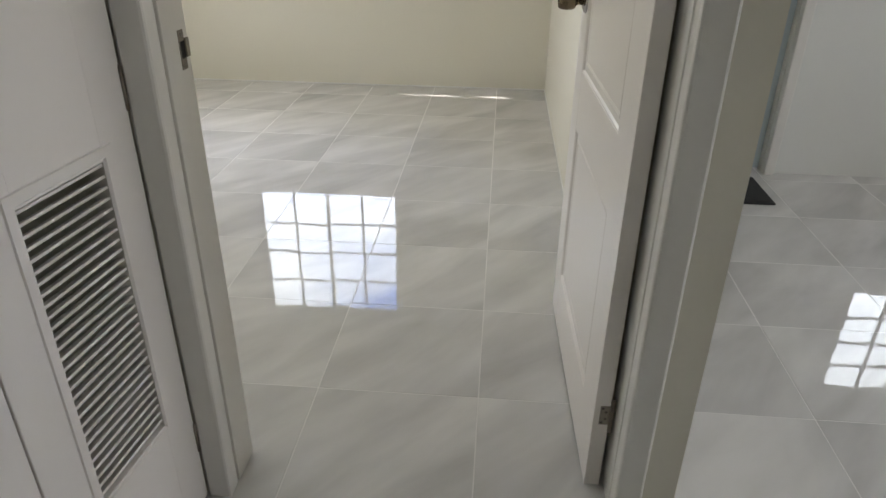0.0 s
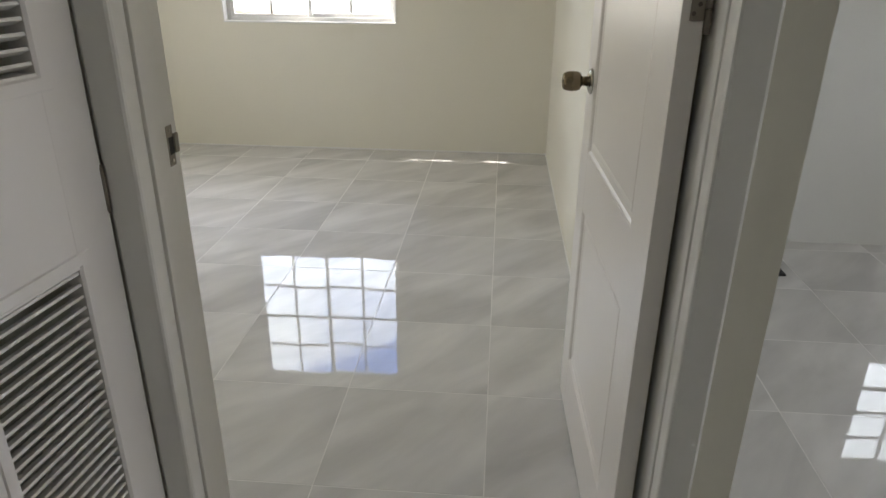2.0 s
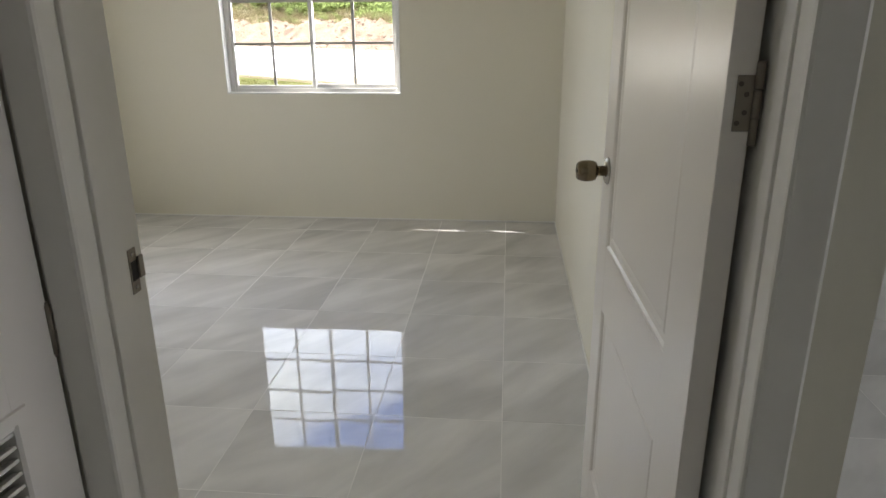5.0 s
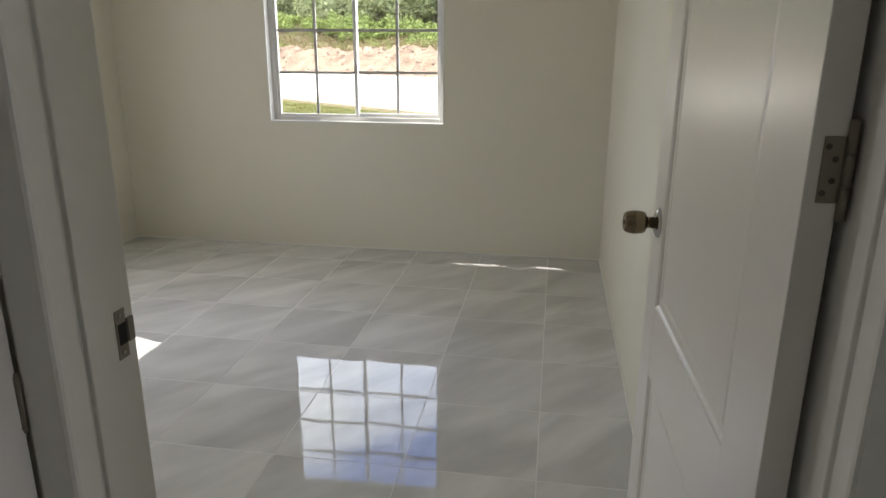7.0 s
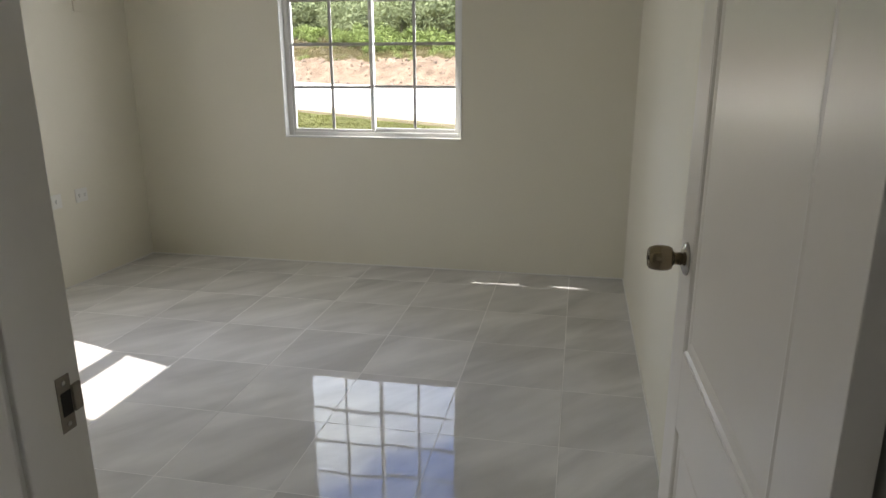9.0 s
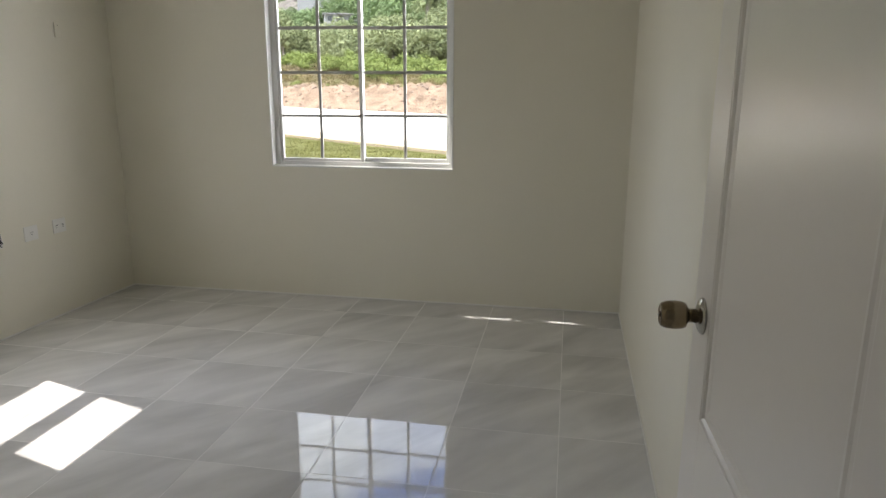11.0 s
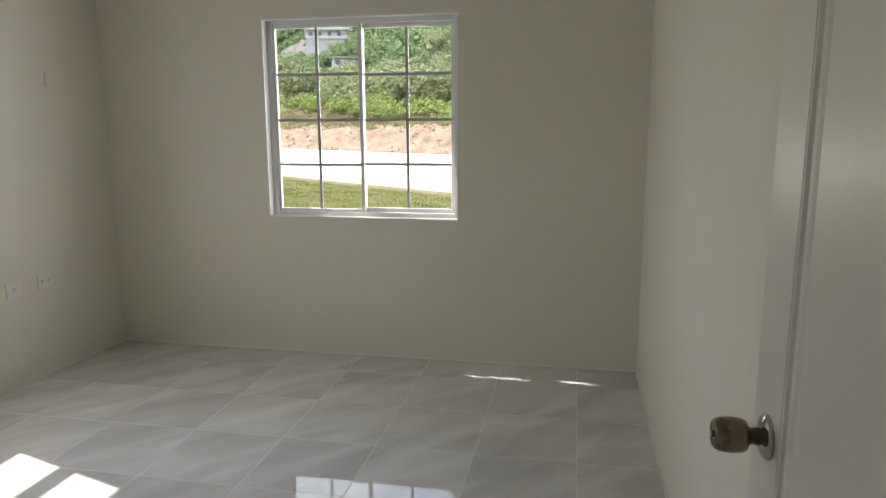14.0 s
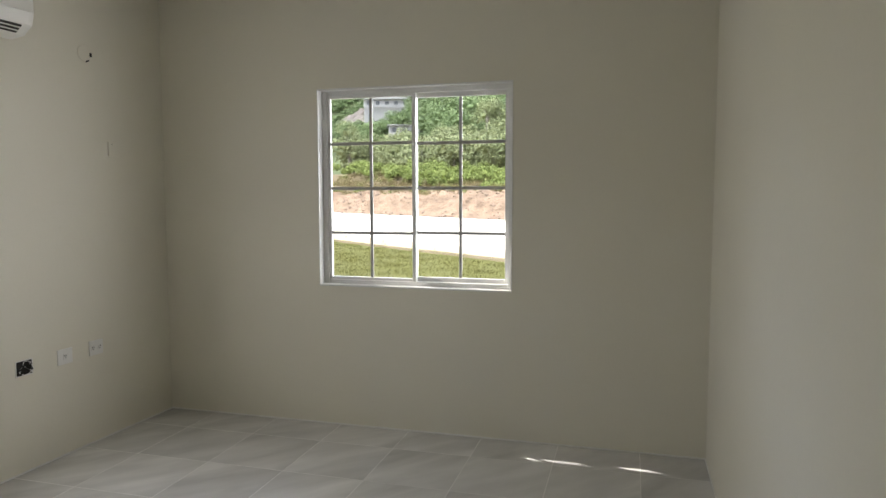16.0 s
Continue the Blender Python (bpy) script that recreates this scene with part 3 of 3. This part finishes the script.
part("plate", a_box(0.0003, 0.010, -0.036, 0.036, -0.044, 0.044, bevel=0.002), PAINT, blank)
part("screw", lathe([(0.003, 0), (0.003, 0.0008)], 10, pose(0.010, -0.012, 0.028, 0, 90)), HINGE, blank)

lightbox = thing("light_point", SKEW @ pose(XW, 2.868, 2.285), "round capped light point with short dark wires", "light fitting")
part("cap", lathe([(0.050, 0.0003), (0.050, 0.004), (0.046, 0.006)], 32, pose(0, 0, 0, 0, 90)), PAINT, lightbox)
part("knockout", a_box(0.006, 0.010, 0.030, 0.046, -0.016, 0.008, bevel=0.002), DARK, lightbox)
part("knockout", a_box(0.006, 0.009, -0.020, 0.008, -0.048, -0.040, bevel=0.002, m=pose(0, 0, 0, 25)), DARK, lightbox)

# ---- split air conditioner ----
ac = thing("air_conditioner", SKEW @ pose(XW, 2.375, 2.250), "white wall-mounted split air conditioner with a dark outlet slot", "air conditioner")
acb = bmesh.new()
profile = [(0.0005, 0.02), (0.0005, 0.29), (0.12, 0.30), (0.175, 0.285), (0.195, 0.25), (0.20, 0.12), (0.185, 0.06), (0.13, 0.012), (0.05, 0.0)]
ends = []
for y, k in ((-0.80, 0.97), (-0.785, 1.0), (-0.03, 1.0), (-0.010, 0.985), (0.0, 0.95)):
    ends.append([acb.verts.new((max(0.0005, x * k), y, 0.15 + (z - 0.15) * k)) for x, z in profile])
for a, b in zip(ends, ends[1:]):
    for k in range(len(profile)):
        acb.faces.new((a[k], a[(k + 1) % len(profile)], b[(k + 1) % len(profile)], b[k]))
acb.faces.new(ends[0])
acb.faces.new(list(reversed(ends[-1])))
part("body", acb, PLASTIC, ac, "", False)
SLOT = pose(0.157, 0, 0.036, 0, -41)
# shade inside the outlet, painted as a near-black strip
outlet = part("outlet", a_box(-0.027, 0.027, -0.74, -0.060, -0.0015, 0.003, m=SLOT), DARK, ac, "air outlet with its inner shade coloured near-black")
for x in (-0.010, 0.011):
    part("vane", a_box(x - 0.0025, x + 0.0025, -0.74, -0.064, -0.006, 0.0, bevel=0.001, m=SLOT), PLASTIC, outlet)
part("front_panel", a_box(0.1985, 0.203, -0.78, -0.02, 0.115, 0.243, bevel=0.002, m=pose(-0.001, 0, 0)), PLASTIC, ac)

# ---- outdoors ----
NX, NY, KERB_S, ROAD_S = 0.615, 0.788, 11.3, 29.6


def ground_z(x, y):
    """Height of the land: lawn and road almost flat, an earth bank, scrub, then a wooded hill."""
    s = NX * x + NY * y
    n = noise.noise((x * 0.16, y * 0.16, 0)) + 0.5 * noise.noise((x * 0.5, y * 0.5, 3))
    z = -0.25
    if s > ROAD_S:
        n += 0.30 * noise.noise((x * 1.3, y * 1.3, 7)) + 0.16 * noise.noise((x * 3.1, y * 3.1, 9))
        if s < 36.5 and -20 < NX * y - NY * x < 70:     # clods on the fresh bank
            n += 0.16 * abs(noise.noise((x * 2.3, y * 2.3, 1))) + 0.10 * noise.noise((x * 5.5, y * 5.5, 2))
        k = min(1.0, (s - ROAD_S) / 3.2)
        z += k * k * (3 - 2 * k) * (1.6 + 1.05 * n)
        if s > 34:
            z += (s - 34) * 0.045
        if s > 75:
            away = max(0.0, min(1.0, (x - 8) / 50))     # hill flattened in the unseen east to let more skylight in
            z += (min(s, 215) - 75) ** 1.25 * 0.15 * (1 - away * away * (3 - 2 * away))
        left = max(0.0, min(1.0, (-x - 16) / 14)) * max(0.0, min(1.0, (s - 36) / 8))
        z += 2.0 * left
    return z


def land(s0, s1, ds, r0, r1, dr, name, mat, label, category, lift=0.0):
    """A strip of land between two distances from the house, across the view."""
    bm = bmesh.new()
    rows = []
    ns, nr = max(1, round((s1 - s0) / ds)), max(1, round((r1 - r0) / dr))
    for i in range(ns + 1):
        s = s0 + (s1 - s0) * i / ns
        line = []
        for k in range(nr + 1):
            r = r0 + (r1 - r0) * k / nr
            x, y = s * NX - r * NY, s * NY + r * NX
            line.append(bm.verts.new((x, y, ground_z(x, y) + lift)))
        rows.append(line)
    for a, b in zip(rows, rows[1:]):
        for k in range(nr):
            bm.faces.new((a[k], a[k + 1], b[k + 1], b[k]))
    return tagged(part(name, bm, mat, smooth=True), label, category, kind="structure")


ground = land(-400, 420, 6, -500, 500, 10, "ground", SCRUB, "wide ground reaching the wooded hills", "ground", -0.5)
land(-12, KERB_S, 1.5, -60, 70, 2.5, "lawn", GRASS, "sparse green lawn in front of the house", "lawn")
land(KERB_S + 0.15, ROAD_S, 2, -90, 150, 6, "road", MARL, "wide bright white marl road", "road", 0.01)
land(ROAD_S - 0.3, 36, 0.18, -20, 70, 0.22, "earth_bank", EARTH, "reddish heaped earth bank beside the road", "bank", 0.02)
land(35.8, 76, 1.5, -60, 120, 2.5, "scrub_slope", SCRUB, "dry grassy slope with low scrub", "slope", 0.02)
land(75, 330, 5, -160, 320, 8, "hill", HILL, "wooded hillside behind the scrub", "hill", 0.05)
kerb_rng = random.Random(2)
kerb = thing("kerb", pose(0, 0, 0), "pale concrete kerb between lawn and road", "kerb", kind="structure")
kerb_turn = pose(0, 0, 0, 0, 0, math.degrees(math.atan2(NX, NY)) * -1)
kerb_mesh = mesh_of("kerb_stone", a_box(-0.745, 0.745, 0.0, 1.5, -0.05, 0.10, bevel=0.02), KERB)
for k in range(40):
    o = new("kerb_stone", kerb_mesh)
    o.parent = kerb
    r = -12 + 1.5 * k
    o.matrix_basis = Matrix.Translation((KERB_S * NX - r * NY, KERB_S * NY + r * NX, -0.25 + kerb_rng.uniform(-0.008, 0.008))) @ kerb_turn


def ball():
    """A coarse unit sphere, as vertices and triangles, for the dense heart of a crown."""
    bm = bmesh.new()
    bmesh.ops.create_icosphere(bm, subdivisions=1, radius=1)
    bm.verts.ensure_lookup_table()
    out = np.array([v.co[:] for v in bm.verts]), np.array([[v.index for v in f.verts] for f in bm.faces])
    bm.free()
    return out


BALL_V, BALL_F = ball()


def foliage(name, clumps, mat, label, category, lobes=6, trunks=False):
    """Crowns of several uneven lobes; each lobe has a dense heart and many small leaf sprays round it."""
    rng = np.random.default_rng(11)
    quads, hearts, stems = [], [], []
    for x, y, z, rad, tall, count, size in clumps:
        base = np.array([x, y, z])
        th = rng.random(lobes) * 6.283
        spread = np.sqrt(rng.random(lobes)) * 0.62
        up = 0.30 + 0.62 * rng.random(lobes) * (1.15 - spread)
        mid = np.stack([np.cos(th) * spread * rad, np.sin(th) * spread * rad, up * tall], axis=1)
        span = (0.30 + 0.22 * rng.random(lobes))[:, None] * np.array([rad, rad, min(tall * 0.62, rad * 0.9)])
        pick = rng.integers(0, lobes, count)
        p = rng.normal(size=(count, 3))
        p[:, 2] = np.abs(p[:, 2]) * 1.1 - 0.45
        p /= np.linalg.norm(p, axis=1)[:, None]
        c = base + mid[pick] + p * span[pick] * (0.86 + 0.30 * rng.random((count, 1)) ** 2)
        n = p + 0.42 * rng.normal(size=(count, 3))
        a = np.cross(n, rng.normal(size=(count, 3)))
        a /= np.linalg.norm(a, axis=1)[:, None]
        b = np.cross(n, a)
        b /= np.linalg.norm(b, axis=1)[:, None]
        w = size * (0.5 + 0.9 * rng.random((count, 1)))
        quads.append(np.stack([c - a * w, c + b * w * 0.6, c + a * w, c - b * w * 0.6], axis=1).reshape(-1, 3))
        for k in range(lobes):
            hearts.append(base + mid[k] - (0, 0, 0.25 * span[k, 2]) + BALL_V * span[k] * (0.18 + 0.28 * rng.random((len(BALL_V), 1))))
        if trunks:
            foot, head = base - (0, 0, 0.3), base + (rng.normal() * 0.3, rng.normal() * 0.3, tall * 0.6)
            for end in [head] + [base + mid[k] for k in range(3)]:
                start = foot if end is head else foot + (head - foot) * 0.55
                r0 = 0.035 * tall if end is head else 0.018 * tall
                ring = np.array([(math.cos(q * 1.2566), math.sin(q * 1.2566), 0) for q in range(5)])
                stems.append(np.concatenate([start + ring * r0, end + ring * r0 * 0.4]))
    v = np.concatenate(quads)
    faces = np.arange(len(v)).reshape(-1, 4).tolist()
    at = len(v)
    faces += (BALL_F[None] + (at + np.arange(len(hearts)) * len(BALL_V))[:, None, None]).reshape(-1, 3).tolist()
    v = np.concatenate([v] + hearts)
    leafy, at = len(faces), len(v)
    for k in range(len(stems)):
        o = at + 10 * k
        faces += [(o + q, o + (q + 1) % 5, o + 5 + (q + 1) % 5, o + 5 + q) for q in range(5)]
    if stems:
        v = np.concatenate([v] + stems)
    me = bpy.data.meshes.new(name)
    me.from_pydata(v.tolist(), [], faces)
    me.materials.append(mat)
    if stems:
        me.materials.append(TRUNK)
        slots = np.zeros(len(faces), dtype=np.int32)
        slots[leafy:] = 1
        me.polygons.foreach_set("material_index", slots)
    return tagged(new(name, me), label, category, kind="stuff")


def tufts(name, spots, mat, label, category):
    """Grass: upright bent blades, three corners each, in tufts on the ground."""
    rng = np.random.default_rng(5)
    verts = []
    for x, y, z, rad, tall, count, size in spots:
        at = rng.normal(size=(count, 3)) * (rad * 0.5, rad * 0.5, 0) + (x, y, z)
        th = rng.random(count) * 6.283
        side = np.stack([np.cos(th), np.sin(th), np.zeros(count)], axis=1) * size
        tip = at + np.concatenate([rng.normal(size=(count, 2)) * tall * 0.5, tall * (0.5 + rng.random((count, 1)))], axis=1)
        verts.append(np.stack([at - side, at + side, tip], axis=1).reshape(-1, 3))
    v = np.concatenate(verts)
    me = bpy.data.meshes.new(name)
    me.from_pydata(v.tolist(), [], np.arange(len(v)).reshape(-1, 3).tolist())
    me.materials.append(mat)
    return tagged(new(name, me), label, category, kind="stuff")


def scatter(seed, count, d0, d1, a0, a1, rad, tall, n, size, keep=None):
    """Clumps strewn over a fan of land, by distance and bearing from the house."""
    rng, out = random.Random(seed), []
    while len(out) < count:
        d, a = math.sqrt(rng.uniform(d0 * d0, d1 * d1)), radians(rng.uniform(a0, a1))
        x, y = d * math.sin(a), d * math.cos(a)
        s = NX * x + NY * y
        if keep and not keep(s, x, y):
            continue
        k = rng.uniform(0.65, 1.35)
        out.append((x, y, ground_z(x, y), rad * k, tall * k * rng.uniform(0.8, 1.2), n, size))
    return out


def in_view_of_house(x, y):
    """Clearings in front of the houses on the hill."""
    d, a = math.hypot(x, y), math.degrees(math.atan2(x, y))
    return (abs(a + 20.1) < 2.2 and 214 < d < 256) or (abs(a + 18.9) < 1.7 and 168 < d < 205) or (-25.2 < a < -21.4 and 238 < d < 306)


foliage("shrubs", scatter(1, 330, 52, 95, -34, -2, 1.25, 1.6, 420, 0.11, lambda s, x, y: 43 < s < 72 and noise.noise((x * 0.12, y * 0.12, 4)) > -0.18), LEAF_NEAR, "bright green leafy shrubs on the slope", "shrubs", 5)
foliage("low_scrub", scatter(2, 260, 36, 90, -36, -2, 0.55, 0.45, 80, 0.05, lambda s, x, y: 33.5 < s < 60), LEAF_NEAR, "low weeds growing on the earth bank", "weeds", 3)
tufts("dry_grass", scatter(9, 3600, 40, 90, -36, 0, 0.7, 0.34, 20, 0.02, lambda s, x, y: 34.5 < s < 62), DRY, "dry tan grass on top of the bank", "grass")
foliage("tree_belt", scatter(3, 130, 80, 150, -34, -2, 3.3, 6.6, 1900, 0.20, lambda s, x, y: 64 < s < 108), LEAF_MID, "grey-green belt of mixed trees", "trees", 9, True)
foliage("hill_woods", scatter(4, 950, 120, 335, -34, -1, 4.6, 6.2, 780, 0.29, lambda s, x, y: s > 98 and not in_view_of_house(x, y)), LEAF_FAR, "dense green forest covering the hill", "woods")
foliage("clearing_scrub", scatter(15, 420, 165, 300, -25.5, -17, 1.5, 1.5, 110, 0.22, lambda s, x, y: in_view_of_house(x, y) and not (-24.4 < math.degrees(math.atan2(x, y)) < -21.9 and 242 < math.hypot(x, y) < 282)), LEAF_FAR, "low scrub round the houses on the hill", "scrub", 4)
foliage("outer_woods", scatter(14, 420, 120, 335, -75, 30, 5.0, 6.5, 60, 0.6, lambda s, x, y: s > 98 and not -34 < math.degrees(math.atan2(x, y)) < -1), LEAF_FAR, "forest on the hillside beyond", "woods", 4)
tufts("lawn_grass", scatter(6, 2600, 6, 26, -40, 6, 0.28, 0.05, 26, 0.004, lambda s, x, y: 4 < s < 11.2), BLADE, "short patchy grass and weeds on the lawn", "grass")
foliage("kerb_weeds", scatter(7, 16, 13, 30, -30, 0, 0.10, 0.26, 40, 0.010, lambda s, x, y: 10.7 < s < 11.3), LEAF_NEAR, "tall weeds beside the kerb", "weeds", 3)


def rocks(name, seed, count, label):
    """Loose clods and stones strewn over the earth bank, in one mesh."""
    rng, verts = np.random.default_rng(seed), []
    for _ in range(count):
        s, q = rng.uniform(29.4, 35.8), rng.uniform(5, 60)
        x, y = s * NX - q * NY, s * NY + q * NX
        k = rng.choice((0.03, 0.05, 0.07, 0.09, 0.15)) * rng.uniform(0.7, 1.2)
        verts.append(BALL_V * rng.uniform(0.7, 1.2, (len(BALL_V), 1)) * (k * rng.uniform(0.7, 1.4, 3)) + (x, y, ground_z(x, y) + 0.2 * k))
    faces = (BALL_F[None] + (np.arange(count) * len(BALL_V))[:, None, None]).reshape(-1, 3)
    me = bpy.data.meshes.new(name)
    me.from_pydata(np.concatenate(verts).tolist(), [], faces.tolist())
    me.materials.append(ROCK)
    return tagged(new(name, me), label, "rocks", kind="stuff")


rocks("rocks", 12, 1300, "loose pale stones and clods on the bank")


def far_house(az, dist, lift, w, storeys, turn, label):
    """A house among the trees on the hill: stepped walls, roof slabs, balconies on posts, rows of windows."""
    x, y = dist * math.sin(radians(az)), dist * math.cos(radians(az))
    z = ground_z(x, y) + lift
    house = thing("house", pose(x, y, z, 0, 0, turn), label, "house")
    part("foundation", a_box(-w / 2, w / 2, -4, 4, -6, 0), CONCRETE, house)
    for s in range(storeys):
        x0, x1, b = -w / 2 + 1.6 * s, w / 2 - 0.5 * s, 2.9 * s
        level = part("wall", a_box(x0, x1, -4 + 0.6 * s, 4, b, b + 2.7), CONCRETE, house)
        part("roof", a_box(x0 - 0.5, x1 + 0.5, -5.2 + 0.6 * s, 4.5, b + 2.7, b + 2.9, bevel=0.03), CONCRETE, house)
        n = max(2, int((x1 - x0) // 2.8))
        for k in range(n):
            c = x0 + (k + 0.5) * (x1 - x0) / n
            low = b + (0.1 if k % 3 == 1 else 0.9)
            part("window", a_box(c - 0.62, c + 0.62, -4.05 + 0.6 * s, -3.98 + 0.6 * s, low, b + 2.2), FARGLASS, level)
        for k in range(n + 1):
            c = x0 + 0.1 + k * (x1 - x0 - 0.2) / n
            part("post", a_box(c - 0.1, c + 0.1, -5.1 + 0.6 * s, -4.9 + 0.6 * s, b, b + 2.7), CONCRETE, house)
        part("balcony", a_box(x0, x1, -5.14 + 0.6 * s, -5.06 + 0.6 * s, b, b + 0.8), CONCRETE, house)


far_house(-20.1, 236, 3.4, 15.5, 2, 14, "large pale concrete house high on the wooded hill")
far_house(-18.8, 196, 0.2, 8.5, 1, 22, "small grey concrete house among the trees")

scar_bm = bmesh.new()
scar_rows = []
for i in range(25):
    d = 244 + 46 * i / 24
    scar_rows.append([])
    for k in range(17):
        az = radians(-24.3 + 2.2 * k / 16 + 0.35 * math.sin(i * 0.9) + 0.02 * i)
        x, y = d * math.sin(az), d * math.cos(az)
        edge = min(1.0, min(i, 24 - i, k, 16 - k) / 2.0)
        scar_rows[-1].append(scar_bm.verts.new((x, y, ground_z(x, y) - 0.4 + edge * (1.1 + 0.8 * noise.noise((x * 0.2, y * 0.2, 5))))))
for a, b in zip(scar_rows, scar_rows[1:]):
    for k in range(16):
        scar_bm.faces.new((a[k], a[k + 1], b[k + 1], b[k]))
tagged(part("bare_slope", scar_bm, BARE), "bare pale earth slope below the hill house", "slope", kind="structure")


# ---- floor: grout bed and tiles ----
TX, TY, JOINT = 0.460, 0.457, 0.0036
floor_bm = box(bmesh.new(), -2.95, 0.902, -0.40, 3.65, -0.28, -0.0006)
box(floor_bm, -1.0, 4.65, -4.15, -0.40, -0.28, -0.0006)
box(floor_bm, 0.902, 4.65, -0.40, 2.08, -0.28, -0.0006)
floor = part("floor", floor_bm, GROUT)
tagged(floor, "polished grey-beige marbled tile floor with pale grout joints", "floor", kind="structure")
tile_bm = bmesh.new()
hx, hy, b = (TX - JOINT) / 2, (TY - JOINT) / 2, 0.0006
low = [tile_bm.verts.new((sx * hx, sy * hy, -0.009)) for sx, sy in ((-1, -1), (1, -1), (1, 1), (-1, 1))]
mid = [tile_bm.verts.new((sx * hx, sy * hy, -b)) for sx, sy in ((-1, -1), (1, -1), (1, 1), (-1, 1))]
top = [tile_bm.verts.new((sx * (hx - b), sy * (hy - b), 0)) for sx, sy in ((-1, -1), (1, -1), (1, 1), (-1, 1))]
for a, c in ((low, mid), (mid, top)):
    for k in range(4):
        tile_bm.faces.new((a[k], a[(k + 1) % 4], c[(k + 1) % 4], c[k]))
tile_bm.faces.new(top)
tile_mesh = mesh_of("tile", tile_bm, TILE)
tile_rng = random.Random(8)
for i in range(-6, 10):
    for k in range(-9, 8):
        cx, cy = (i + 0.5) * TX, (k + 0.5) * TY
        if cx - hx > 4.5 or cy - hy > 3.5 or (cx + hx < -1.0 and cy + hy < -0.44) or (cx - hx > 0.9 and cy - hy > 1.95):
            continue
        o = new("tile", tile_mesh)
        o.parent = floor
        o.location = (cx, cy, tile_rng.uniform(-0.0002, 0.0002))
        o.rotation_euler = (radians(tile_rng.uniform(-0.05, 0.05)), radians(tile_rng.uniform(-0.05, 0.05)), 0)
